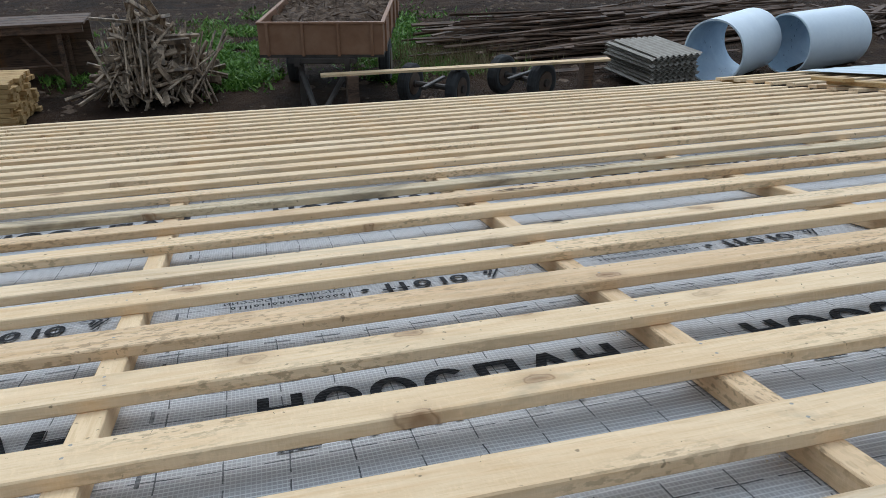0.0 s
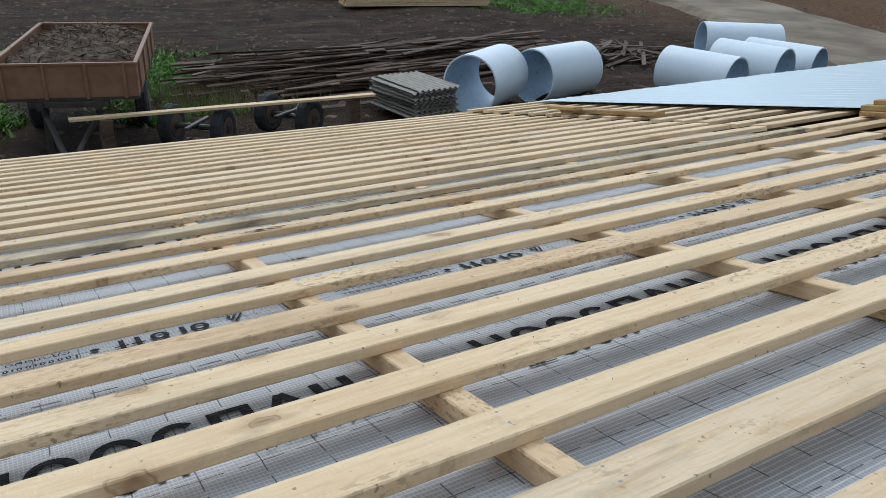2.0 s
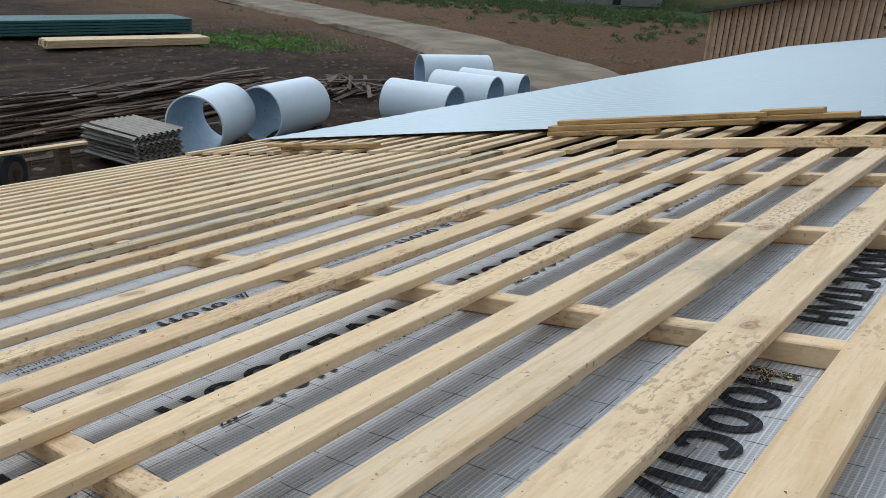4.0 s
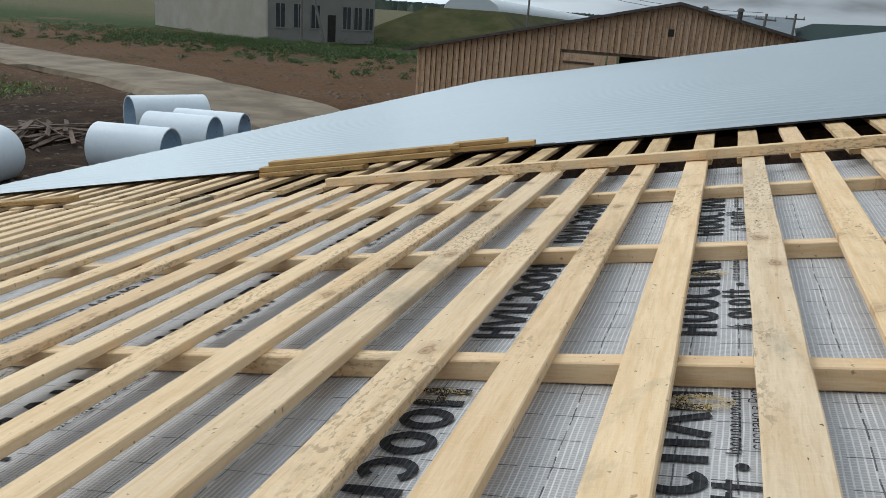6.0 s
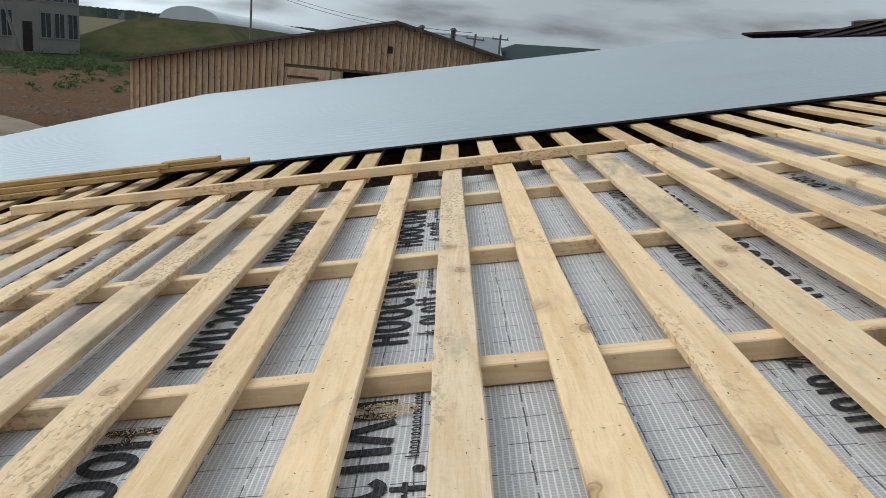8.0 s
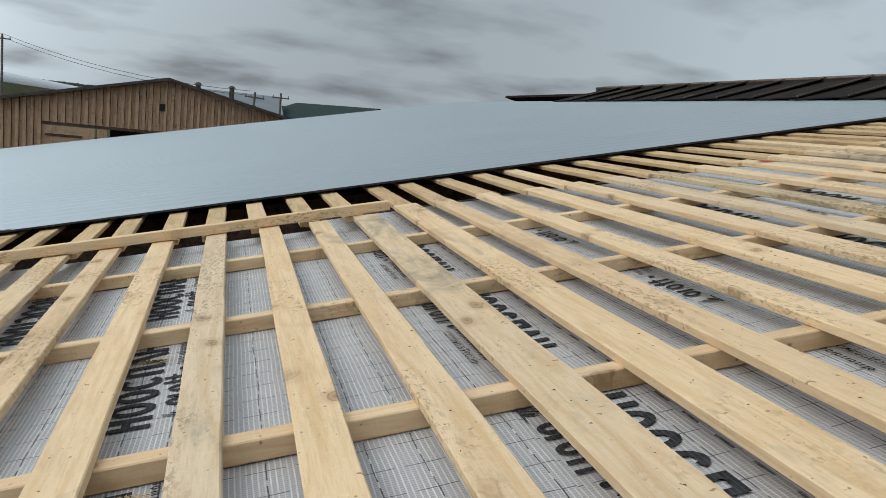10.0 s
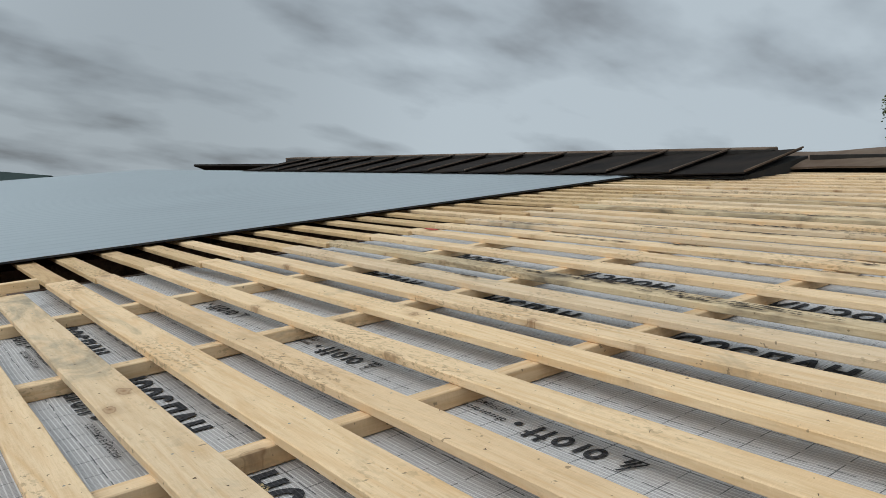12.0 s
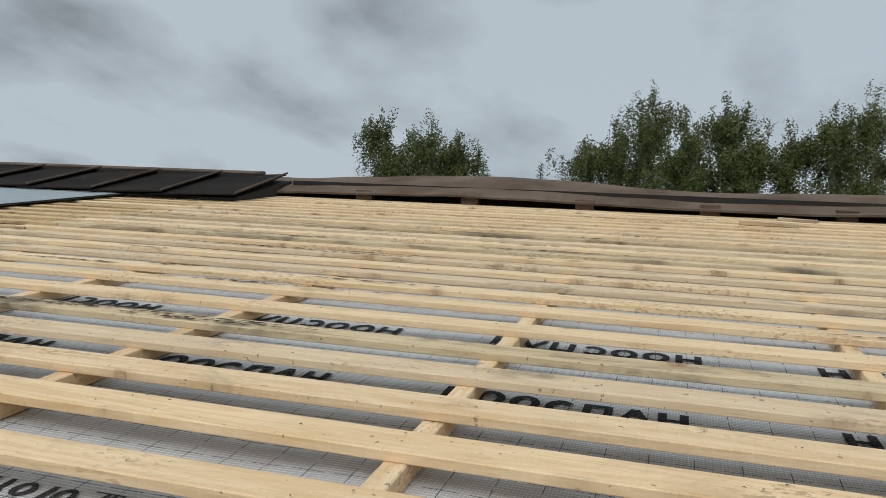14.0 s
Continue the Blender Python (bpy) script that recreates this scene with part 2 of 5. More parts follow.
WOOD_NEW = wood("fresh_sawn_pine", (0.790, 0.588, 0.370), (0.705, 0.488, 0.278), (0.30, 0.25, 0.17))
WOOD_SOILED = wood("foot_soiled_pine", (0.71, 0.545, 0.365), (0.62, 0.45, 0.28), (0.20, 0.19, 0.15), stained=0.56)
WOOD_TAN = wood("older_tan_pine", (0.63, 0.445, 0.245), (0.50, 0.325, 0.16), (0.22, 0.16, 0.10), stained=0.60)
WOOD_DIRTY = wood("muddy_pine", (0.60, 0.47, 0.30), (0.46, 0.33, 0.19), (0.05, 0.044, 0.037), stained=0.51)
WOOD_YELLOW = wood("yellowed_pine", (0.50, 0.33, 0.145), (0.38, 0.22, 0.085), (0.17, 0.11, 0.06), stained=0.58)
WOOD_OLD = wood("weathered_grey_boards", (0.14, 0.088, 0.06), (0.055, 0.035, 0.025), (0.028, 0.022, 0.019), stained=0.5)
WOOD_SCRAP = wood("split_firewood", (0.46, 0.35, 0.25), (0.17, 0.115, 0.08), (0.03, 0.026, 0.023), stained=0.44, along="z")
WOOD_BARN = wood("barn_cladding", (0.64, 0.43, 0.285), (0.46, 0.29, 0.18), (0.19, 0.13, 0.095), stained=0.58, knots=False, along="z")
MEMBRANE_LOW = membrane_material("underlay_lower_runs", 0.1045, -1.569)
MEMBRANE = membrane_material("underlay_middle_runs", 0.0975, 0.179)
MEMBRANE_TOP = membrane_material("underlay_upper_runs", 0.1, 0.13)


def ink_material():
    """Black print through which the scrim threads show."""
    m = Mat("black_print", 0.85, spec=0.08)
    sep = m.n("ShaderNodeSeparateXYZ")
    m.l(m.tc.outputs["Object"], sep.inputs[0])
    f = m.math("ABSOLUTE", m.math("SUBTRACT", m.math("FRACT", m.math("MULTIPLY", sep.outputs[0], 1 / 0.0112)), 0.5))
    thread = m.math("LESS_THAN", f, 0.10)
    patchy = m.noise(m.coords((3, 0.5, 1), vary=False), 16, 3, 0.6)
    wear = m.ramp(m.noise(m.coords(vary=False), 70, 3, 0.6), [(0.35, (0.020, 0.020, 0.022)), (0.7, (0.060, 0.060, 0.064))])
    m.color(m.mix(m.math("MULTIPLY", thread, m.math("MULTIPLY", patchy, 0.6)), wear, (0.17, 0.17, 0.175)))
    return m.m


INK = ink_material()
METAL = plain("zinc_coated_steel", (0.495, 0.552, 0.568), (0.525, 0.582, 0.594), 0.36, 0.93, scale=0.7, fine=9, bump=0.03)
TRIM_DARK = plain("dark_edge_flashing", (0.025, 0.025, 0.027), (0.045, 0.043, 0.042), 0.6)
SLATE_OLD = plain("mossy_dark_slate_sheet", (0.011, 0.009, 0.008), (0.034, 0.026, 0.021), 0.9, scale=2.2, spec=0.08)
SLATE_GREY = plain("grey_fibre_cement", (0.33, 0.29, 0.24), (0.46, 0.41, 0.35), 0.8, scale=5)
RUBEROID = plain("weathered_brown_felt", (0.10, 0.064, 0.043), (0.20, 0.15, 0.115), 0.85, scale=1.6, fine=18, spec=0.12)
# Near-black colour that stands for the shade in gaps, hollows and doorways.
HOLLOW_SHADE = plain("near_black_hollow_shade", (0.018, 0.015, 0.013), (0.04, 0.034, 0.028), 0.9)
PIPE_WHITE = plain("white_coated_pipe", (0.70, 0.76, 0.81), (0.78, 0.83, 0.86), 0.34, scale=1.2, fine=14, bump=0.05)
PIPE_INNER = plain("bluish_scuffed_pipe_lining", (0.42, 0.54, 0.66), (0.56, 0.67, 0.76), 0.5, scale=4)
PIPE_MARK = plain("dark_blue_scuffs", (0.06, 0.09, 0.16), (0.10, 0.14, 0.22), 0.6)
TRAILER_RUST = plain("rusty_brown_trailer_paint", (0.235, 0.115, 0.060), (0.32, 0.175, 0.10), 0.65, scale=2.5, fine=26)
STEEL_DARK = plain("grimy_dark_steel", (0.05, 0.042, 0.037), (0.10, 0.08, 0.066), 0.6, 0.3)
RUBBER = plain("dusty_tyre_rubber", (0.025, 0.025, 0.026), (0.055, 0.052, 0.048), 0.85)
RIM = plain("rusty_wheel_rim", (0.12, 0.075, 0.05), (0.18, 0.14, 0.11), 0.6, 0.4)
BRICK_WHITE = plain("pale_silicate_brick", (0.29, 0.265, 0.215), (0.36, 0.335, 0.28), 0.85, scale=0.5, fine=6)
PLASTER_GREY = plain("grey_block_wall", (0.22, 0.21, 0.19), (0.28, 0.27, 0.245), 0.85, scale=0.4, fine=5)
GLASS_DARK = plain("dark_window_glass", (0.03, 0.035, 0.04), (0.05, 0.055, 0.06), 0.12, spec=0.6)
FRAME_WHITE = plain("old_white_frame", (0.24, 0.24, 0.225), (0.30, 0.30, 0.285), 0.6)
BARN_ROOF = plain("dull_brown_barn_roofing", (0.06, 0.045, 0.04), (0.11, 0.085, 0.075), 0.7)
HANGAR = plain("white_hangar_skin", (0.58, 0.61, 0.63), (0.66, 0.69, 0.70), 0.5, scale=0.2)
ROOF_GREY = plain("grey_profiled_roof", (0.17, 0.195, 0.21), (0.23, 0.25, 0.265), 0.7, scale=0.4, spec=0.2)
ROOF_GREEN = plain("dark_green_roof", (0.018, 0.032, 0.03), (0.03, 0.048, 0.044), 0.8, scale=0.4, spec=0.08)
TEAL = plain("teal_profiled_sheet", (0.03, 0.105, 0.10), (0.045, 0.14, 0.13), 0.5, scale=1)
CONCRETE = plain("worn_concrete_slabs", (0.135, 0.094, 0.056), (0.30, 0.238, 0.165), 0.9, scale=0.5, fine=9, world=True)
POLE_GREY = plain("weathered_pole", (0.14, 0.125, 0.11), (0.21, 0.19, 0.17), 0.85)
WIRE = plain("dark_wire", (0.03, 0.03, 0.03), (0.05, 0.05, 0.05), 0.6)
SAWDUST = plain("sawdust", (0.62, 0.47, 0.25), (0.70, 0.55, 0.32), 0.95, scale=60, fine=200)
RED_MARK = plain("red_marker_paint", (0.55, 0.05, 0.04), (0.6, 0.07, 0.05), 0.6)
FIELD = plain("dry_meadow", (0.040, 0.048, 0.016), (0.105, 0.092, 0.042), 0.95, scale=0.3, fine=2.5, spec=0.1, world=True)
CAR_WHITE = plain("white_car_paint", (0.6, 0.6, 0.6), (0.68, 0.68, 0.68), 0.3)
HEAP = plain("brown_manure_heap", (0.07, 0.045, 0.032), (0.21, 0.14, 0.09), 0.95, scale=9, fine=60, bump=0.6)
MUD = plain("wet_dark_mud", (0.022, 0.015, 0.011), (0.06, 0.04, 0.028), 0.8, scale=20, fine=90)
SCREW = plain("dull_screw_head", (0.30, 0.27, 0.22), (0.36, 0.33, 0.28), 0.45, 0.5)
BARK = plain("birch_bark", (0.10, 0.085, 0.07), (0.38, 0.36, 0.33), 0.85, scale=7)


def leaf_material(name, a, b):
    m = Mat(name, 0.6, spec=0.3)
    geo = m.n("ShaderNodeNewGeometry")
    c = m.mix(geo.outputs["Random Per Island"], a, b)
    m.color(c)
    m.b.inputs["Transmission Weight"].default_value = 0.0
    return m.m


LEAF = leaf_material("birch_leaves", (0.028, 0.048, 0.011), (0.17, 0.185, 0.055))
LEAF_DARK = leaf_material("spruce_needles", (0.018, 0.034, 0.016), (0.04, 0.062, 0.03))
LEAF_FAR = leaf_material("distant_foliage", (0.05, 0.07, 0.05), (0.075, 0.095, 0.068))
GRASS = leaf_material("green_grass_blades", (0.045, 0.115, 0.015), (0.19, 0.33, 0.055))
WEED = leaf_material("dark_green_weeds", (0.03, 0.062, 0.014), (0.105, 0.16, 0.045))
DRY = leaf_material("dry_stalks", (0.16, 0.12, 0.055), (0.28, 0.23, 0.12))


def ground_material():
    """Trodden dark soil, clay, and patches of grass that grow thicker away from the yard."""
    m = Mat("yard_ground", 0.95, spec=0.15)
    co = m.coords(world=True)
    big = m.noise(co, 0.13, 5, 0.6, 0.4)
    mid = m.noise(co, 0.9, 6, 0.65, 0.4)
    small = m.noise(co, 6, 9, 0.78, 0.4)
    ruts = m.noise(m.coords((0.9, 0.12, 1), world=True), 1.4, 4, 0.6, 0.5)
    soil = m.ramp(mid, [(0.3, (0.015, 0.0085, 0.005)), (0.55, (0.052, 0.028, 0.015)), (0.8, (0.095, 0.056, 0.032))])
    soil = m.mix(m.ramp(ruts, [(0.55, (0, 0, 0)), (0.75, (0.6, 0.6, 0.6))]), soil, (0.15, 0.098, 0.062))
    clay = m.ramp(small, [(0.3, (0.085, 0.042, 0.020)), (0.7, (0.20, 0.112, 0.056))])
    sep = m.n("ShaderNodeSeparateXYZ")
    m.l(co, sep.inputs[0])
    far = m.ramp(m.math("MULTIPLY_ADD", sep.outputs[1], 1 / 60.0, m.math("MULTIPLY", big, 0.35)), [(0.52, (0, 0, 0)), (0.68, (1, 1, 1))])
    soil = m.mix(far, soil, clay)
    grass = m.ramp(small, [(0.25, (0.016, 0.034, 0.007)), (0.55, (0.046, 0.072, 0.018)), (0.85, (0.085, 0.115, 0.035))])
    field = m.ramp(mid, [(0.3, (0.085, 0.078, 0.036)), (0.7, (0.14, 0.12, 0.06))])
    grass = m.mix(m.ramp(m.math("MULTIPLY", sep.outputs[1], 1 / 200.0), [(0.42, (0, 0, 0)), (0.6, (1, 1, 1))]), grass, field)
    mask = m.math("ADD", m.math("MULTIPLY", big, 0.75), m.math("MULTIPLY", mid, 0.35))
    reach = m.ramp(m.math("MULTIPLY", sep.outputs[1], 1 / 200.0), [(0.2, (0, 0, 0)), (0.38, (0.19, 0.19, 0.19)), (0.6, (0.4, 0.4, 0.4))])
    mask = m.math("SUBTRACT", m.math("ADD", mask, reach), 0.09)
    base = m.mix(m.ramp(mask, [(0.57, (0, 0, 0)), (0.63, (1, 1, 1))]), soil, grass)
    grit = m.noise(co, 2.3, 9, 0.8, 0.8)
    base = m.mix(m.ramp(grit, [(0.56, (0, 0, 0)), (0.72, (0.4, 0.4, 0.4))]), base, (0.16, 0.12, 0.08))
    base = m.mix(m.ramp(grit, [(0.30, (0.8, 0.8, 0.8)), (0.43, (0, 0, 0))]), base, (0.010, 0.008, 0.006))
    m.color(base)
    m.bump(m.math("MULTIPLY_ADD", grit, 3.0, small), 1.0, 0.06)
    return m.m


EARTH = ground_material()


# ---- mesh helpers ----
def part(name, bm, mat, parent=None, label="", m=None):
    me = bpy.data.meshes.new(name)
    bm.normal_update()
    bm.to_mesh(me)
    bm.free()
    me.materials.append(mat)
    ob = new(name, me)
    if parent:
        ob.parent = parent
    if m is not None:
        ob.matrix_basis = m
    if label:
        ob["label"] = label
    return ob


def share(name, me, parent, m, label=""):
    """Another object on the same mesh."""
    ob = new(name, me)
    ob.parent = parent
    ob.matrix_basis = m
    if label:
        ob["label"] = label
    return ob


def empty(name, m=None, label="", category="", group="", kind=""):
    ob = new(name)
    ob.empty_display_size = 0.2
    if m is not None:
        ob.matrix_basis = m
    return tagged(ob, label, category, group, kind)


def T(x, y, z):
    return Matrix.Translation((x, y, z))


def box(x0, x1, y0, y1, z0, z1, bev=0.0, bm=None):
    bm = bm or bmesh.new()
    r = bmesh.ops.create_cube(bm, size=1, matrix=T((x0 + x1) / 2, (y0 + y1) / 2, (z0 + z1) / 2) @ Matrix.Diagonal((x1 - x0, y1 - y0, z1 - z0, 1)))
    if bev:
        vs = set(r["verts"])
        bmesh.ops.bevel(bm, geom=[e for e in bm.edges if e.verts[0] in vs], offset=bev, segments=1, affect="EDGES")
    return bm


def thicken(bm, thick):
    """Give an open sheet its thickness, with all faces turned outwards."""
    bm.normal_update()
    bmesh.ops.solidify(bm, geom=bm.faces[:], thickness=thick)
    bmesh.ops.recalc_face_normals(bm, faces=bm.faces[:])


def tube(p, q, r0, r1=None, seg=10, bm=None, caps=True):
    bm = bm or bmesh.new()
    p, q = Vector(p), Vector(q)
    d = q - p
    mtx = Matrix.Translation((p + q) / 2) @ d.to_track_quat("Z", "Y").to_matrix().to_4x4()
    bmesh.ops.create_cone(bm, cap_ends=caps, segments=seg, radius1=r0, radius2=r0 if r1 is None else r1, depth=d.length, matrix=mtx)
    return bm


def strip_mesh(profile, along, closed=True, caps=True):
    """A bar: a profile of (a, b) pairs swept through a list of matrices."""
    bm = bmesh.new()
    rings = [[bm.verts.new(mm @ Vector((a, 0, b))) for a, b in profile] for mm in along]
    n = len(profile)
    for r, s in zip(rings, rings[1:]):
        for i in range(n if closed else n - 1):
            bm.faces.new((r[i], s[i], s[(i + 1) % n], r[(i + 1) % n]))
    if caps and closed:
        bm.faces.new(rings[0])
        bm.faces.new(rings[-1][::-1])
    return bm


def plank(rng, length, width, thick, warp=0.004, seg=10, ragged=0.003):
    """A sawn board along y from 0 to length, top at z = 0, slightly warped, arrises eased and ragged."""
    ph, am = rng.uniform(0, 6.3), rng.uniform(-warp, warp)
    c = 0.003
    prof = [(-width / 2 + c, 0), (width / 2 - c, 0), (width / 2, -c), (width / 2, -thick + c), (width / 2 - c, -thick), (-width / 2 + c, -thick), (-width / 2, -thick + c), (-width / 2, -c)]
    mats = []
    for i in range(seg + 1):
        u = i / seg
        mats.append(T(am * math.sin(u * 5 + ph) + rng.uniform(-ragged, ragged) * 0.5, u * length, am * 0.2 * math.sin(u * 7 + ph)))
    return strip_mesh(prof, mats)


def mesh_of(bm, mat, name):
    me = bpy.data.meshes.new(name)
    bm.normal_update()
    bm.to_mesh(me)
    bm.free()
    me.materials.append(mat)
    return me


rng = random.Random(11)

# ---- ground ----
def ground():
    """One sheet with finer cells near the yard, gentle lumps, and a rise to low hills far away."""
    bm = bmesh.new()
    xs = [-3000, -1500, -800, -400, -200, -120, -80] + [-60 + i * 1.0 for i in range(61)] + [20, 60, 150, 400, 1200, 3000]
    ys = [-3000, -1200, -400, -150, -60, -30] + [-14 + i * 1.0 for i in range(74)] + [75, 95, 130, 180, 260, 400, 700, 1100, 1800, 3000]
    grid = []
    for x in xs:
        col = []
        for y in ys:
            d = math.hypot(x, y)
            z = GROUND + 0.22 * noise.noise((x * 0.21, y * 0.21, 0.0)) * (1 if d < 90 else 0)
            if -13 < x < 14 and -20 < y < 27:
                z = GROUND - 0.15
            if d > 500:
                z += 0.002 * (d - 500) + (d - 500) * 0.001 * noise.noise((x * 0.0011, y * 0.0011, 3.0))
            col.append(bm.verts.new((x, y, z)))
        grid.append(col)
    for i in range(len(xs) - 1):
        for j in range(len(ys) - 1):
            bm.faces.new((grid[i][j], grid[i + 1][j], grid[i + 1][j + 1], grid[i][j + 1]))
    ob = part("ground", bm, EARTH)
    for p in ob.data.polygons:
        p.use_smooth = True
    return tagged(ob, "dark trodden soil yard with grass patches", "ground", kind="structure")


ground()


def road():
    line = [(-130, 66), (-90, 51), (-62, 41), (-40, 34.3), (-27, 30.6), (-18, 26.2), (-11, 21.8), (-4, 17)]
    pts = []
    for a, b in zip(line, line[1:]):
        for k in range(6):
            pts.append(Vector(a).lerp(Vector(b), k / 6))
    bm = bmesh.new()
    prev = None
    r2 = random.Random(5)
    for i, p in enumerate(pts):
        d = (pts[min(i + 1, len(pts) - 1)] - pts[max(i - 1, 0)]).normalized()
        nrm = Vector((-d.y, d.x))
        row = []
        for k, off in enumerate((-2.7, -2.5, -0.9, 0.9, 2.5, 2.7)):
            q = p + nrm * (off + r2.uniform(-0.2, 0.2))
            row.append(bm.verts.new((q.x, q.y, GROUND + (0.26 if 0 < k < 5 else 0.0))))
        if prev:
            for k in range(5):
                bm.faces.new((prev[k], row[k], row[k + 1], prev[k + 1]))
        prev = row
    return tagged(part("road", bm, CONCRETE), "pale worn concrete village road with muddy edges", "road", kind="structure")


road()

# ---- the roof under work ----
roof = empty("roof", ROOF, "half-built roof of pine battens over white underlay", "roof", kind="structure")
BT, CB = 0.026, 0.048                 # batten and counter-batten thickness
MZ = -BT - CB                         # level of the underlay
END_NEW = 2.84
ROWS = [-6.9, -5.9, -4.88, -3.86, -2.84, -1.79, -0.715, 0.335, 1.255, 2.215]


def twist(x, y):
    """The lower part of the roof is out of true by a few centimetres."""
    return -0.0125 * (y - 0.2) * max(0.0, (-2.0 - x) / 5.0)


def underlay_z(px, py):
    """Height of the underlay: it sags a little between the counter-battens and is gently puckered."""
    sag = min(abs(py - r) for r in ROWS)
    return MZ - 0.005 * min(1, sag / 0.35) + 0.004 * noise.noise((px * 4, py * 2.2, 1)) + twist(px, py)


def underlay():
    """Overlapping runs of underlay between the eaves and the top."""
    x = -6.9
    while x < 8.0:
        x1 = min(x + 1.5, 8.0)
        bm = bmesh.new()
        nx, ny = 30, 110
        y0, y1 = -9.0, (3.0 if x < 0.4 else 3.3) + rng.uniform(-0.05, 0.05)
        vs = []
        for i in range(nx + 1):
            row = []
            for j in range(ny + 1):
                px, py = x + (x1 + 0.1 - x) * i / nx, y0 + (y1 - y0) * j / ny
                row.append(bm.verts.new((px, py, underlay_z(px, py) - 0.003 * (1 - i / nx))))
            vs.append(row)
        for i in range(nx):
            for j in range(ny):
                bm.faces.new((vs[i][j], vs[i + 1][j], vs[i + 1][j + 1], vs[i][j + 1]))
        ob = part("underlay_strip", bm, MEMBRANE_LOW if x < -1.5 else MEMBRANE if x < 1.0 else MEMBRANE_TOP, roof, "white mesh-reinforced underlay with black guide print")
        for p in ob.data.polygons:
            p.use_smooth = True
        STRIPS.append((x, x1, ob))
        x += 1.5


STRIPS = []
underlay()


def strip_at(x):
    for a, b, ob in STRIPS:
        if a <= x < b:
            return ob
    return STRIPS[-1][2]


def counter_battens():
    for y in ROWS:
        for a, b in ((-6.88, -2.95), (-2.93, 1.1), (1.12, 4.6), (4.62, 7.95)):
            m = Matrix.Rotation(-math.pi / 2, 4, "Z")
            bm = plank(rng, b - a, 0.052, CB, 0.006, 8)
            for v in bm.verts:
                v.co.z += twist(a + v.co.y, y)
            part("counter_batten", bm, WOOD_NEW, roof, m=T(a, y + rng.uniform(-0.012, 0.012), -BT) @ m)


counter_battens()

# batten lines, x of each
LINES = [-0.438, -0.193, 0.052, 0.292, 0.541, 0.780, 1.036, 1.264, 1.53, 1.815, 2.06, 2.335, 2.60, 2.90, 3.21]
# width of a batten and how far its far end drifts up the slope
CUT = {-0.925: (0.116, -0.01), -0.683: (0.114, -0.015), -0.438: (0.097, -0.017), -0.193: (0.100, -0.013), 0.052: (0.098, -0.005), 0.292: (0.103, 0.009),
       0.541: (0.097, 0.016), 0.780: (0.130, 0.024), 1.036: (0.130, 0.02),
       1.264: (0.103, 0.0), 1.53: (0.097, 0.0), 1.815: (0.115, 0.0), 2.06: (0.115, 0.0), 2.335: (0.115, 0.0), 2.60: (0.103, 0.0), 2.90: (0.103, 0.0)}
LEFT = [-0.683, -0.925, -1.165, -1.41, -1.66, -1.905, -2.148, -2.36, -2.688, -2.935, -3.17, -3.45, -3.70, -3.93, -4.16, -4.39, -4.63]
while LEFT[-1] > -6.8:
    LEFT.append(LEFT[-1] - 0.25)
RIGHT = []
while (RIGHT or LINES)[-1] < 7.75:
    RIGHT.append((RIGHT or LINES)[-1] + 0.26)
ALL = sorted(LEFT) + LINES + RIGHT


def battens():
    sizes = (0.097, 0.103, 0.115, 0.130)
    new_mesh = {w: [mesh_of(plank(rng, 6.0, w, BT, 0.005, 24), WOOD_NEW, "batten") for _ in range(5)] for w in sizes}
    soiled = {w: [mesh_of(plank(rng, 6.0, w, BT, 0.005, 24), WOOD_SOILED, "batten") for _ in range(2)] for w in sizes}
    dirty = [mesh_of(plank(rng, 6.0, 0.1, BT, 0.012, 14), WOOD_DIRTY, "batten") for _ in range(2)]
    old = [mesh_of(plank(rng, 2.6, 0.106, BT, 0.006, 6), WOOD_TAN, "short_batten") for _ in range(5)]
    stub = [mesh_of(plank(rng, 2.6, 0.1, BT, 0.006, 6), WOOD_NEW, "short_batten") for _ in range(3)]
    worn = [0.052, 0.780, -0.925, 2.335, 3.73, 4.25, 5.29, 6.07]
    grimy = [-3.17, 2.60, 4.77, 5.55]
    for x in ALL:
        want, drift = CUT.get(x, (rng.choice((0.097, 0.103, 0.115)), rng.uniform(-0.012, 0.012)))
        w = min(sizes, key=lambda v: abs(v - want))
        end = END_NEW - 0.03 + rng.uniform(-0.03, 0.03) + (0.2 if x > 0.9 else 0.0)
        pool = soiled[w] if min(abs(x - g) for g in worn) < 0.06 else new_mesh[w]
        pool = dirty if min(abs(x - g) for g in grimy) < 0.06 else pool
        turn = -drift / 2.5
        tilt = Matrix.Rotation(turn, 4, "Z") @ Matrix.Rotation(twist(x, 1.2), 4, "X")
        dz = rng.uniform(-0.002, 0.0005)
        low = x + math.tan(turn) * (6.2 - end)
        share("batten", rng.choice(pool), roof, T(low, end - 6.0, dz + twist(x, end - 6.0)) @ tilt)
        share("batten", rng.choice(new_mesh[w]), roof, T(x + rng.uniform(-0.006, 0.006), end - 12.004, dz + twist(x, end - 12.0)) @ tilt)
        share("short_batten", rng.choice(old if x > -3.3 and rng.random() < 0.75 else stub), roof, T(x + rng.uniform(-0.03, 0.03), 2.83 + rng.uniform(-0.02, 0.03) + (0.1 if x > 0.9 else 0.0), -0.006) @ Matrix.Rotation(rng.uniform(-0.012, 0.012), 4, "Z"), "older yellowed short batten")


battens()


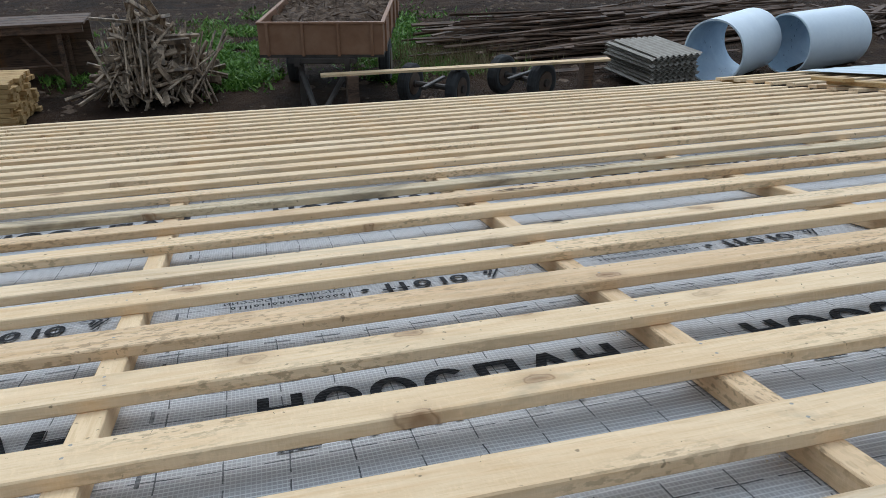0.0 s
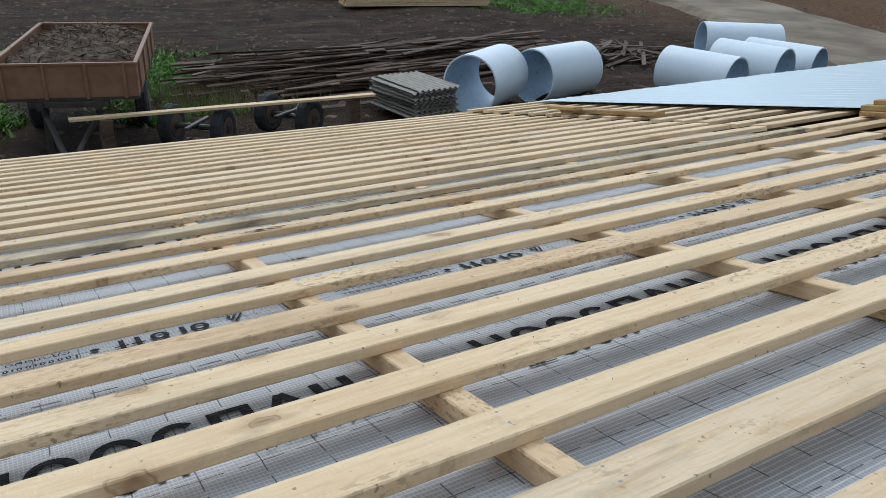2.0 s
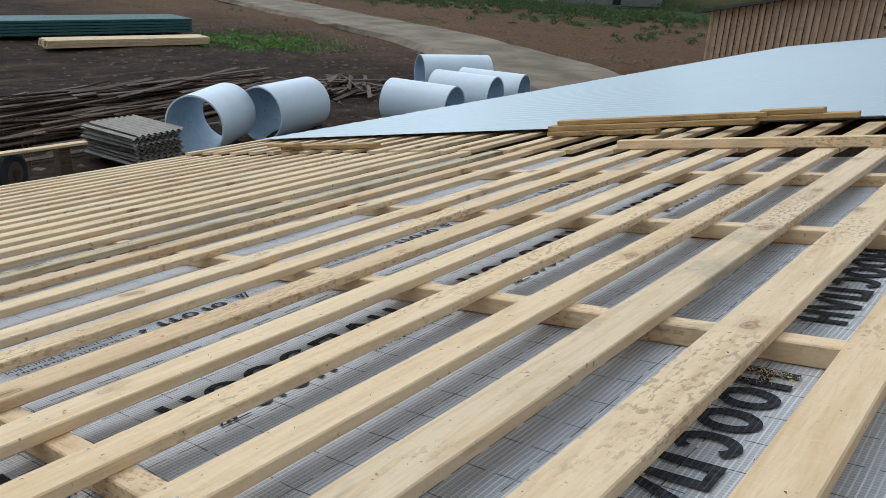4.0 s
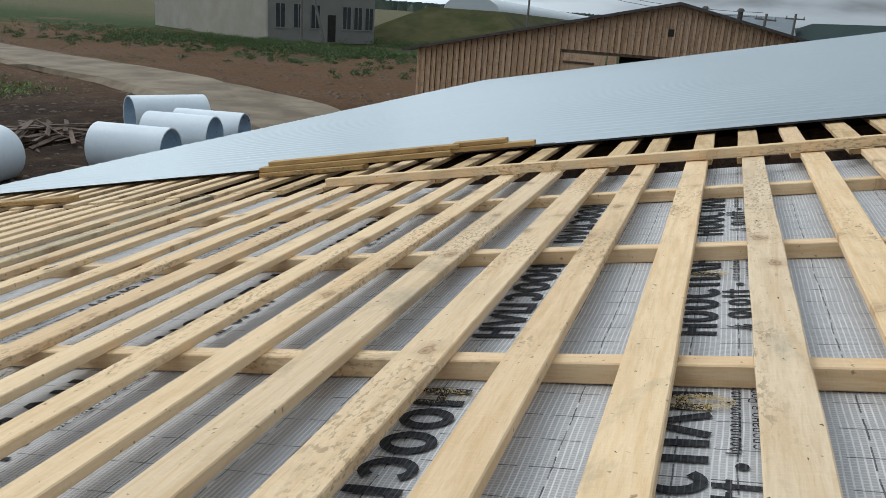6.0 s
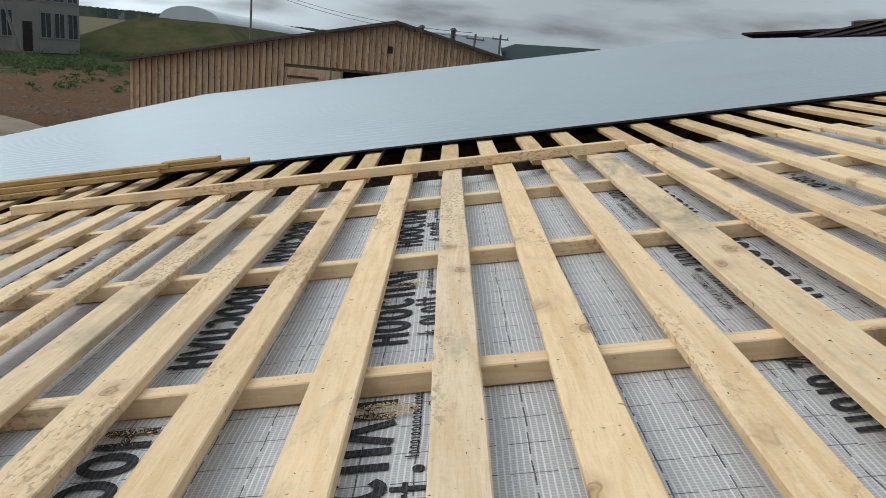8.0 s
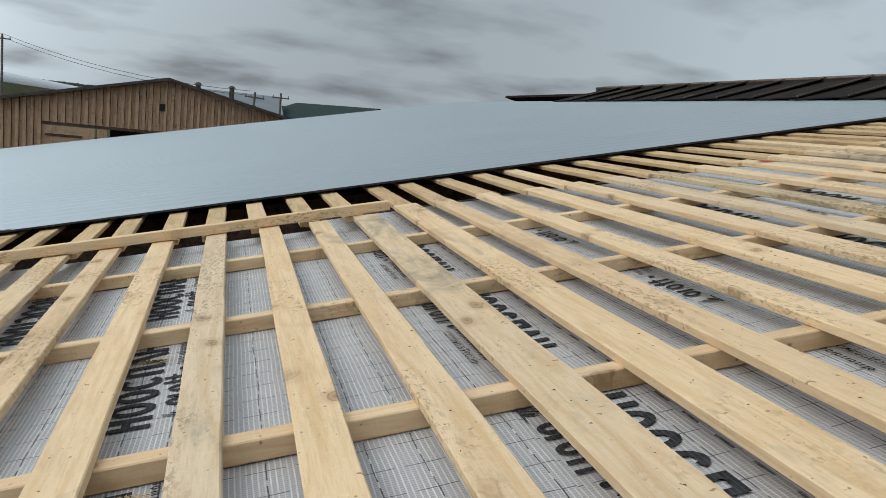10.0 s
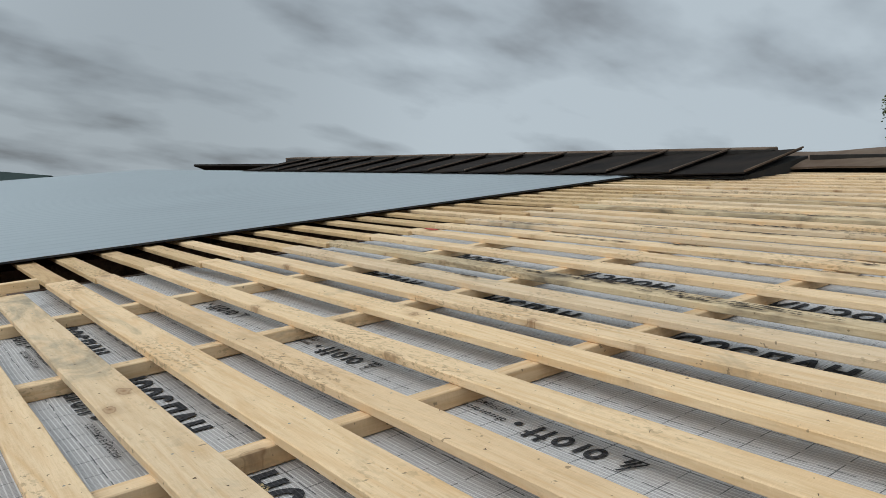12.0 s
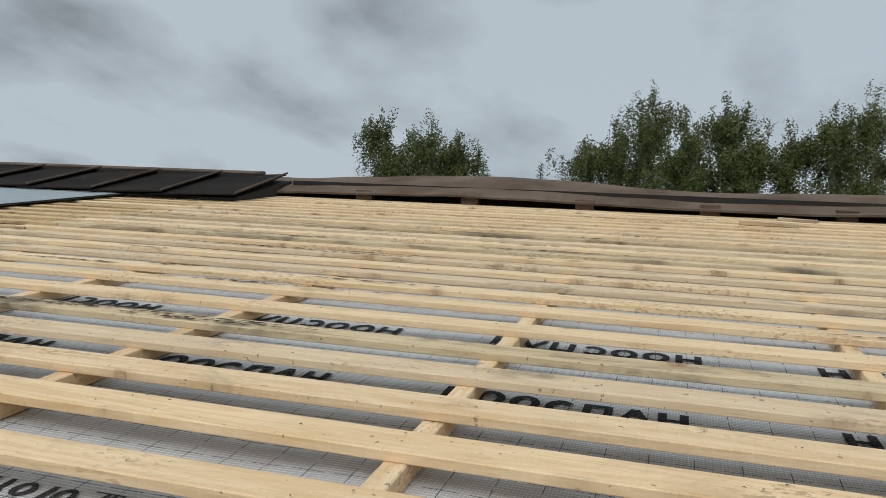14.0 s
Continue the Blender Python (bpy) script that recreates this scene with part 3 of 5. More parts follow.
def cross_boards():
    m = Matrix.Rotation(-math.pi / 2, 4, "Z")
    for a, b, y, turn in ((-2.27, -0.18, 2.78, 0.012), (-0.20, 0.94, 2.80, 0.045)):
        ob = part("cross_board", plank(rng, b - a, 0.05, 0.048, 0.004, 8), WOOD_NEW, m=ROOF @ T(a, y, 0.052) @ Matrix.Rotation(turn, 4, "Z") @ m)
        tagged(ob, "pale pine board laid crosswise on the batten ends", "board", "cross boards on the battens")


cross_boards()


def prints():
    """Rows of black block marks and small lettering on the underlay."""
    def add_rect(bm, x0, x1, y0, y1, z):
        bm.faces.new([bm.verts.new(p) for p in ((x0, y0, z), (x1, y0, z), (x1, y1, z), (x0, y1, z))])

    def ring(bm, cx, cy, rx, ry, th, z, a0=0.0, a1=360.0, seg=18):
        prev = None
        for i in range(seg + 1):
            a = radians(a0 + (a1 - a0) * i / seg)
            c, s = math.cos(a), math.sin(a)
            cur = (bm.verts.new((cx + rx * c, cy + ry * s, z)), bm.verts.new((cx + (rx - th) * c, cy + (ry - th) * s, z)))
            if prev:
                bm.faces.new((prev[0], cur[0], cur[1], prev[1]))
            prev = cur

    def drape(bm):
        """Lay the marks on the underlay."""
        bmesh.ops.subdivide_edges(bm, edges=[e for e in bm.edges if e.calc_length() > 0.06], cuts=1, use_grid_fill=True)
        for v in bm.verts:
            v.co.z += underlay_z(v.co.x, v.co.y) + 0.0022

    def bar(bm, p, q, th, z):
        """A straight stroke from p to q in plan."""
        p, q = Vector(p), Vector(q)
        n = Vector((p.y - q.y, q.x - p.x)).normalized() * th / 2
        bm.faces.new([bm.verts.new((*v, z)) for v in (p - n, p + n, q + n, q - n)])

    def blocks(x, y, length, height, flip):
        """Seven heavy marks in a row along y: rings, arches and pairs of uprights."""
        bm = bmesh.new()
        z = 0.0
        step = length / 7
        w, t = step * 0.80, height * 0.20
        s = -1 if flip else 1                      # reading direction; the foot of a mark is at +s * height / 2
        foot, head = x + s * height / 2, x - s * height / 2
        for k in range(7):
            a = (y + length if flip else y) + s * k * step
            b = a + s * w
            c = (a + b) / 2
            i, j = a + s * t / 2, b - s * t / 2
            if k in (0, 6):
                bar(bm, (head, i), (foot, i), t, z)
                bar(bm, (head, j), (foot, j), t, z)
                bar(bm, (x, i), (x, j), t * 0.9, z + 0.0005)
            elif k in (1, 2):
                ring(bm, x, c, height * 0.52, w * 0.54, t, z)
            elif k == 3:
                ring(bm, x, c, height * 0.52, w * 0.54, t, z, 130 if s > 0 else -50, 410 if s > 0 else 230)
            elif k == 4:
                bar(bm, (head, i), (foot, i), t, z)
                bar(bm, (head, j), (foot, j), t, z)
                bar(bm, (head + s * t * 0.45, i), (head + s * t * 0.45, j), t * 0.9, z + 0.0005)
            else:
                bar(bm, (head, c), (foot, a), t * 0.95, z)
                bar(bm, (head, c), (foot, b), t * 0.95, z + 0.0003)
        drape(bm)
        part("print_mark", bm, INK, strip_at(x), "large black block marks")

    def small(x, y, flip, k=1.0):
        """A striped wedge, five rounded marks, a dot, a row of fine bars and a readable line."""
        bm = bmesh.new()
        z = 0.0
        s = -1 if flip else 1
        Y = lambda v: y + s * k * v
        for i in range(3):
            u = 0.016 * i
            bar(bm, (x + s * 0.032, Y(0.004 + u)), (x - s * (0.032 - 1.2 * u), Y(0.034 + u * 0.3)), 0.006 + 0.002 * i, z)
        bar(bm, (x + s * 0.034, Y(0.0)), (x + s * 0.034, Y(0.07)), 0.005, z + 0.0004)
        v = 0.095
        for i in range(5):
            if i in (0, 2):
                ring(bm, x, Y(v + 0.022), 0.030, 0.024, 0.013, z)
                v += 0.062
            elif i == 1:
                bar(bm, (x - s * 0.028, Y(v)), (x + s * 0.030, Y(v)), 0.013, z)
                v += 0.034
            else:
                bar(bm, (x - s * 0.046, Y(v + 0.010)), (x + s * 0.030, Y(v + 0.010)), 0.013, z)
                bar(bm, (x - s * 0.020, Y(v - 0.004)), (x - s * 0.020, Y(v + 0.028)), 0.010, z + 0.0005)
                v += 0.037
        ring(bm, x, Y(0.36), 0.011, 0.011, 0.0109, z)
        r3 = random.Random(int((x * 10 + y * 7) * 13))
        v = 0.40
        while v < 0.69:
            if r3.random() < 0.45:
                ring(bm, x - s * 0.010, Y(v + 0.004), 0.0095, 0.0065, 0.0042, z)
                v += 0.018
            else:
                tall = r3.choice((0.018, 0.018, 0.026))
                bar(bm, (x - s * 0.001, Y(v)), (x - s * tall, Y(v)), 0.0046, z)
                v += r3.uniform(0.010, 0.014)
        drape(bm)
        part("print_mark", bm, INK, strip_at(x), "small black print")
        # the line that can be read
        cu = bpy.data.curves.new("lettering", "FONT")
        cu.body = "сделано в России"
        cu.size = 0.034 * k
        tmp = new("lettering_source", cu)
        me = bpy.data.meshes.new_from_object(tmp.evaluated_get(bpy.context.evaluated_depsgraph_get()))
        bpy.data.objects.remove(tmp)
        me.materials.append(INK)
        if len(me.vertices):
            turn = Matrix.Rotation(-math.pi / 2 if flip else math.pi / 2, 4, "Z")
            share("lettering", me, strip_at(x), T(x + s * 0.036, Y(0.41), underlay_z(x, Y(0.55)) + 0.004) @ turn)

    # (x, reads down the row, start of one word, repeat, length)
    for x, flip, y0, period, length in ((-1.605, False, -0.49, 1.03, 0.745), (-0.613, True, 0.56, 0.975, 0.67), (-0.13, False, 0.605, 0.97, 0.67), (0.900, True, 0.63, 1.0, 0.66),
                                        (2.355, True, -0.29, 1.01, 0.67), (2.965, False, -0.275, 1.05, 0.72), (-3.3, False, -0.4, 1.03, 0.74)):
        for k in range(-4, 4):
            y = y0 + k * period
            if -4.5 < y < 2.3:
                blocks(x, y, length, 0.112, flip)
    for x, flip, y0, period, k in ((-2.215, True, 0.172, 1.02, 1.06), (-1.485, False, -0.46, 1.03, 1.05), (-0.022, False, 0.635, 0.98, 1.0), (0.745, True, 1.323, 1.01, 1.0), (1.505, False, -0.248, 1.01, 1.0), (-2.9, True, 0.0, 1.02, 1.0)):
        for i in range(-4, 4):
            y = y0 + i * period
            if -4.5 < y < 2.5:
                small(x, y, flip, k)


prints()


def metal_roofing():
    """Profiled steel sheets that lie up the slope, side by side, beyond the battens."""
    y = 0.0
    top = empty("metal_roofing", ROOF, "new zinc-coated profiled steel roofing sheets", "roofing", kind="structure")
    pitch, wide = 0.23, 1.15
    k = 0
    for k in range(16):
        ya = 3.88 + k * wide
        bm = bmesh.new()
        prof = []
        yy = 0.0
        while yy < wide - 0.01:
            for dy, h in ((0.0, 0.0), (0.125, 0.0), (0.155, 0.0032), (0.20, 0.0032)):
                if yy + dy <= wide:
                    prof.append((yy + dy, h))
            yy += pitch
        prof.append((wide, 0.0))
        eaves = -6.68 - 0.032 * (ya - 3.9)
        xs = [eaves + (7.15 - eaves) * i / 12 for i in range(13)]
        rows = []
        for i, x in enumerate(xs):
            lift = 0.02 + 0.0004 * (k % 2)
            # the first sheets are cut to a slant
            slant = 0.05 * x
            rows.append([bm.verts.new((x, ya + slant + p, lift + h + (0.010 * i / 12))) for p, h in prof])
        for a, b in zip(rows, rows[1:]):
            for j in range(len(prof) - 1):
                bm.faces.new((a[j], b[j], b[j + 1], a[j + 1]))
        thicken(bm, 0.0012)
        part("steel_sheet", bm, METAL, top)
    bm = bmesh.new()
    for x0, x1 in ((1.9, 7.1), (-2.9, 1.9)):
        a, b = 3.88 + 0.05 * x0, 3.88 + 0.05 * x1
        vs = [bm.verts.new(p) for p in ((x0, a, 0.012), (x1, b, 0.012), (x1, b + 0.05, 0.012), (x0, a + 0.05, 0.012), (x0, a, 0.024), (x1, b, 0.024), (x1, b + 0.05, 0.024), (x0, a + 0.05, 0.024))]
        for f in ((0, 1, 5, 4), (1, 2, 6, 5), (2, 3, 7, 6), (3, 0, 4, 7), (4, 5, 6, 7), (3, 2, 1, 0)):
            bm.faces.new([vs[i] for i in f])
    part("edge_strip", bm, TRIM_DARK, top, "dark edge of the first sheet")


metal_roofing()


def building_below():
    """Walls, dark decking under the open part, and the far slope that closes the house."""
    base = empty("building", T(0, 0, 0), "long low building that carries the roof", "building", kind="structure")
    part("old_decking", box(-6.8, 8.1, -12, 21.8, -0.62, -0.58), WOOD_OLD, base, m=ROOF)
    bm = bmesh.new()
    n = 34
    for k in range(n):
        y = -11.5 + k * 1.0
        box(-6.85, 8.1, y - 0.025, y + 0.025, -0.25, MZ - 0.03, 0, bm)
    part("rafter_set", bm, WOOD_OLD, base, m=ROOF)
    zx = lambda x: x * math.tan(SLOPE)
    part("eaves_wall", box(-6.55, -6.25, -12, 21.6, GROUND - 0.3, zx(-6.5) - 0.28), BRICK_WHITE, base)
    part("gable_wall", box(-6.25, 8.0, 21.3, 21.6, GROUND - 0.3, zx(-6.5) - 0.25), BRICK_WHITE, base)
    part("gable_wall", box(-6.25, 8.0, -12, -11.7, GROUND - 0.3, zx(-6.5) - 0.25), BRICK_WHITE, base)
    far = Matrix.Rotation(SLOPE, 4, "Y")
    part("far_slope", box(0, 15.5, -12, 21.8, -0.06, 0.0), SLATE_OLD, base, m=T(8.35 * math.cos(SLOPE), 0, 8.35 * math.sin(SLOPE) + 0.10) @ far)
    part("fascia_board", box(-6.98, -6.95, -12, 3.2, -0.22, -BT - 0.005), WOOD_YELLOW, base, m=ROOF)


building_below()


def old_slates():
    """Old dark sheets, lapped one over the next along the top of the roof."""
    top = empty("old_roof_sheets", ROOF, "old dark lapped roofing sheets left along the ridge", "roofing", kind="structure")
    r2 = random.Random(3)
    for k in range(14):
        y = 2.9 + k * 0.84
        bm = bmesh.new()
        rows = []
        nx, ny = 6, 8
        for i in range(nx + 1):
            row = []
            for j in range(ny + 1):
                u, v = i / nx, j / ny
                x = 6.95 + 1.25 * u
                z = 0.045 + 0.13 * u + 0.05 * (1 - v) * (0.6 + 0.4 * u) + 0.012 * math.sin(v * 25)
                row.append(bm.verts.new((x + r2.uniform(-0.015, 0.015), y + 0.98 * v + 0.12 * u, z)))
            rows.append(row)
        for i in range(nx):
            for j in range(ny):
                bm.faces.new((rows[i][j], rows[i + 1][j], rows[i + 1][j + 1], rows[i][j + 1]))
        thicken(bm, 0.014)
        sheet = part("roof_sheet", bm, SLATE_OLD, top)
        # Paler strip along each sheet edge puts the sky's sheen into colour.
        rim = []
        for q in (0.0, 0.5, 1.0):
            rim.append(T(6.94 + 1.27 * q, y - 0.010 + 0.12 * q, 0.049 + 0.13 * q + 0.05 * (0.6 + 0.4 * q)) @ Matrix.Rotation(-math.pi / 2, 4, "Z"))
        bm = strip_mesh([(-0.009, 0.0), (0.009, 0.0), (0.009, 0.016), (-0.009, 0.016)], rim)
        part("worn_edge", bm, RUBEROID, sheet, "paler edge strip for sky sheen")
    # Near-black backing and board, added to put shade under the sheets and hide sky.
    bm = bmesh.new()
    vs = [bm.verts.new(p) for p in ((7.02, 2.95, 0.0), (8.2, 2.95, 0.0), (8.2, 2.95, 0.15), (7.02, 2.95, 0.03), (7.02, 15.0, 0.0), (8.2, 15.0, 0.0), (8.2, 15.0, 0.15), (7.02, 15.0, 0.035))]
    for f in ((0, 1, 2, 3), (4, 7, 6, 5), (0, 3, 7, 4), (1, 5, 6, 2), (3, 2, 6, 7), (0, 4, 5, 1)):
        bm.faces.new([vs[i] for i in f])
    part("sheet_backing", bm, HOLLOW_SHADE, top)
    part("ridge_board", box(8.13, 8.17, 3.3, 15.0, 0.02, 0.22), HOLLOW_SHADE, top)
    part("ridge_strip", box(8.18, 8.42, 3.4, 15.2, 0.15, 0.238, 0.01), RUBEROID, top, "grey ridge strip")


old_slates()


def brown_cover():
    """A long bowed sheet of old felt on blocks at the top of the battens."""
    cover = empty("felt_cover", ROOF, "bowed weathered brown roofing felt on wooden blocks", "roofing felt")
    bm = bmesh.new()
    rows = []
    nx, ny = 8, 60
    for i in range(nx + 1):
        row = []
        for j in range(ny + 1):
            u, v = i / nx, j / ny
            y = 3.35 - 10.2 * v
            bulge = 0.05 * math.exp(-((y - 0.2) / 1.3) ** 2) + 0.03 * math.sin(y * 1.3)
            z = 0.065 + 0.125 * math.sin(u * 1.5) + bulge * (0.35 + 0.65 * u) + 0.015 * noise.noise((u * 3, y * 1.5, 0))
            row.append(bm.verts.new((7.85 + 0.9 * u + 0.03 * noise.noise((y * 2, 0, 1)), y, z)))
        rows.append(row)
    for i in range(nx):
        for j in range(ny):
            bm.faces.new((rows[i][j], rows[i][j + 1], rows[i + 1][j + 1], rows[i + 1][j]))
    thicken(bm, 0.02)
    part("felt_sheet", bm, RUBEROID, cover)
    for k in range(9):
        y = 3.1 - k * 1.15
        part("block", box(7.9, 8.0, y - 0.09, y + 0.09, -BT, 0.10, 0.006), WOOD_OLD, cover, "dark wooden block")
    # Near-black board, added as the shade beneath the felt.
    part("back_board", box(8.12, 8.15, -7, 2.89, -BT, 0.16), HOLLOW_SHADE, cover)


brown_cover()


# ---- loose boards on the roof ----
def board_stack(name, label, boards, mat, seed):
    """boards: (x0, x1, y, z, width, thick, turn) in the roof frame, lying across the slope line."""
    r2 = random.Random(seed)
    st = empty(name, ROOF, label, "board stack")
    for x0, x1, y, z, w, t, turn in boards:
        bm = plank(r2, x1 - x0, w, t, 0.004, 6)
        part("board", bm, mat, st, m=T(x0, y, z + t) @ Matrix.Rotation(turn - math.pi / 2, 4, "Z"))
    return st


board_stack("loose_board_stack", "yellow pine boards stacked on the edge of the steel sheets", [
    (-3.15, -2.35, 3.44, 0.004, 0.10, 0.03, 0.02), (-3.16, -1.75, 3.47, 0.036, 0.10, 0.034, 0.045), (-3.10, -1.70, 3.495, 0.072, 0.09, 0.03, 0.06),
    (-1.78, -1.22, 3.58, 0.05, 0.09, 0.03, 0.06), (-1.75, -1.40, 3.60, 0.082, 0.09, 0.028, 0.03)], WOOD_YELLOW, 3)
board_stack("loose_board_pair", "short pine boards lying on the lower battens", [
    (-5.5, -4.45, 2.93, 0.002, 0.10, 0.034, 0.06), (-5.6, -5.2, 2.87, 0.037, 0.09, 0.026, -0.10)], WOOD_YELLOW, 4)
board_stack("offcut_pile", "muddy short offcuts on the upper battens", [
    (7.1, 7.55, -2.15, 0.004, 0.08, 0.03, 1.5), (7.2, 7.5, -2.3, 0.036, 0.07, 0.025, 1.2)], WOOD_DIRTY, 6)


def red_mark():
    bm = box(3.225, 3.250, 2.76, 2.87, 0.0045, 0.0065)
    tagged(part("paint_mark", bm, RED_MARK, m=ROOF), "red paint mark on a pale batten", "paint mark")


red_mark()


def sawdust_heaps():
    """Loose chips against the counter-battens."""
    r2 = random.Random(8)
    bm = bmesh.new()
    for cx, cy, rx, ry, n in ((-0.10, 0.235, 0.07, 0.035, 900), (-0.62, 0.22, 0.08, 0.035, 500), (0.86, 0.22, 0.05, 0.035, 350), (-0.10, 1.08, 0.06, 0.03, 300),
                              (-1.72, -0.74, 0.06, 0.05, 260), (-1.97, 0.25, 0.08, 0.05, 300), (-1.2, -0.76, 0.06, 0.04, 160), (-2.2, -0.8, 0.08, 0.04, 200), (-0.95, 0.22, 0.08, 0.04, 200)):
        for _ in range(n):
            a, rr = r2.uniform(0, 6.28), math.sqrt(r2.random())
            x, y = cx + rx * rr * math.cos(a), cy + ry * rr * math.sin(a)
            z = MZ + 0.003 + 0.012 * (1 - rr) * r2.random()
            s = r2.uniform(0.0015, 0.004)
            b = r2.uniform(0, 3.1)
            c, d = s * math.cos(b), s * math.sin(b)
            bm.faces.new([bm.verts.new(p) for p in ((x - c, y - d, z), (x + d * 0.5, y - c * 0.5, z + s * 0.6), (x + c, y + d, z + 0.001))])
    tagged(part("sawdust", bm, SAWDUST, m=ROOF), "pale sawdust and chips on the underlay", "sawdust", kind="stuff")


sawdust_heaps()


def board_chips():
    """Dirt crumbs, splinters and trodden mud specks on top of the battens."""
    r2 = random.Random(21)
    bm = bmesh.new()
    for _ in range(2900):
        x = r2.choice(ALL) + r2.uniform(-0.045, 0.045)
        if x < -3.6 or x > 6.6:
            continue
        y = r2.gauss(r2.choice((-1.6, -0.7, 0.1, 0.9)), 0.35) if x < 3.5 else r2.gauss(r2.choice((0.2, 1.4, 2.0)), 0.3)
        s = 0.0010 + 0.0045 * r2.random() ** 2.2
        b = r2.uniform(0, 3.1)
        c, d = s * math.cos(b), s * math.sin(b)
        z = 0.0045
        bm.faces.new([bm.verts.new(p) for p in ((x - c, y - d, z), (x + d * 0.5, y - c * 0.5, z + s * 0.5), (x + c, y + d, z + 0.0005))])
    tagged(part("mud_crumbs", bm, HEAP, m=ROOF), "dark mud crumbs trodden onto the battens", "mud crumbs", kind="stuff")


board_chips()


def mud_smears():
    """Boot mud in broken streaks along the upper battens and here and there below."""
    r2 = random.Random(31)
    bm = bmesh.new()
    spots = [(r2.choice([v for v in ALL if 3.2 < v < 7.2]), r2.gauss(0.6, 1.5), r2.uniform(0.10, 0.45)) for _ in range(34)]
    spots += [(-2.935, 0.25, 0.20), (-2.935, -0.55, 0.16), (-3.17, -0.2, 0.22), (-2.36, -0.62, 0.03), (-2.688, 1.1, 0.06)]
    spots += [(2.60, 1.0, 0.45), (2.60, 0.75, 0.3), (2.60, 0.2, 0.35), (2.60, 0.3, 0.3), (2.335, 1.4, 0.12), (4.25, 1.2, 0.5), (4.25, 0.3, 0.5), (4.77, -0.6, 0.6), (5.29, 0.9, 0.5)]
    for sx, sy, ln in spots:
        if not -4.5 < sy < 2.75:
            continue
        side = r2.choice((-0.034, 0.03, 0.0))
        for _ in range(int(150 * ln) + 6):
            y = sy + r2.gauss(0, ln * 0.45)
            x = sx + max(-0.046, min(0.046, side + r2.gauss(0, 0.007)))
            s, e = r2.uniform(0.0012, 0.0038), r2.uniform(4.0, 12.0)
            z = 0.0048 + r2.uniform(0, 0.001)
            n = 6
            ring = [bm.verts.new((x + s * math.cos(k * 6.283 / n) * r2.uniform(0.6, 1.2), y + e * s * math.sin(k * 6.283 / n) * r2.uniform(0.6, 1.2), z)) for k in range(n)]
            top = bm.verts.new((x, y, z + s * 0.35))
            for k in range(n):
                bm.faces.new((ring[k], ring[(k + 1) % n], top))
    tagged(part("mud_smears", bm, MUD, m=ROOF), "dark boot mud smeared along the battens", "mud", kind="stuff")


mud_smears()


def screws():
    """Screw heads, one or two where a batten crosses a counter-batten."""
    r2 = random.Random(2)
    bm = bmesh.new()
    bmesh.ops.create_circle(bm, cap_ends=True, segments=8, radius=0.0034)
    me = mesh_of(bm, SCREW, "screw_head")
    count = 0
    for x in ALL:
        if not -2.2 < x < 2.9:
            continue
        for y in ROWS:
            if -2.0 < y < 2.3 and count < 290:
                for s in (-1, 1):
                    share("screw_head", me, roof, T(x + s * 0.022 + r2.uniform(-0.006, 0.006), y + r2.uniform(-0.015, 0.015), 0.006))
                    count += 1


screws()


# ---- yard ----
def pipe(x, y, z, az, length, radius, label, seed, tip=0.0):
    """A thin-walled pipe lying on its side; x, y, z is the middle of its axis."""
    r2 = random.Random(seed)
    m = T(x, y, z) @ Matrix.Rotation(-radians(az), 4, "Z") @ Matrix.Rotation(radians(tip), 4, "X")
    ob = empty("pipe", m, label, "pipe", "white pipe sections in the yard")

    def shell(r, flip):
        bm = bmesh.new()
        seg = 48
        rows = [[bm.verts.new((r * math.cos(a * 2 * math.pi / seg), v, r * math.sin(a * 2 * math.pi / seg))) for a in range(seg)] for v in (-length / 2, -length / 6, length / 6, length / 2)]
        for p, q in zip(rows, rows[1:]):
            for a in range(seg):
                f = (p[a], p[(a + 1) % seg], q[(a + 1) % seg], q[a])
                bm.faces.new(f if flip else f[::-1])
        return bm

    o = part("outer_wall", shell(radius, False), PIPE_WHITE, ob)
    i = part("lining", shell(radius - 0.035, True), PIPE_INNER, ob, "bluish scuffed inner wall")
    for p in (*o.data.polygons, *i.data.polygons):
        p.use_smooth = True
    for s in (-1, 1):
        bm = bmesh.new()
        seg = 48
        for a in range(seg):
            a0, a1 = a * 2 * math.pi / seg, (a + 1) * 2 * math.pi / seg
            vs = [bm.verts.new((rr * math.cos(t), s * (length / 2 + 0.0), rr * math.sin(t))) for rr, t in ((radius, a0), (radius, a1), (radius - 0.035, a1), (radius - 0.035, a0))]
            bm.faces.new(vs if s < 0 else vs[::-1])
        part("rim", bm, PIPE_WHITE, ob)
    bm = bmesh.new()
    for _ in range(90):
        a, v = r2.uniform(0, 6.28), r2.uniform(-length / 2.1, length / 2.1)
        w, h = r2.uniform(0.006, 0.02), r2.uniform(0.03, 0.12)
        rr = radius - 0.038
        bm.faces.new([bm.verts.new((rr * math.cos(a + da), v + dv, rr * math.sin(a + da))) for da, dv in ((0, 0), (h, w * 0.3), (h, w), (0, w))])
    tagged(part("scuffs", bm, PIPE_MARK, ob, "dark blue scuff marks"), kind="stuff")
    return ob


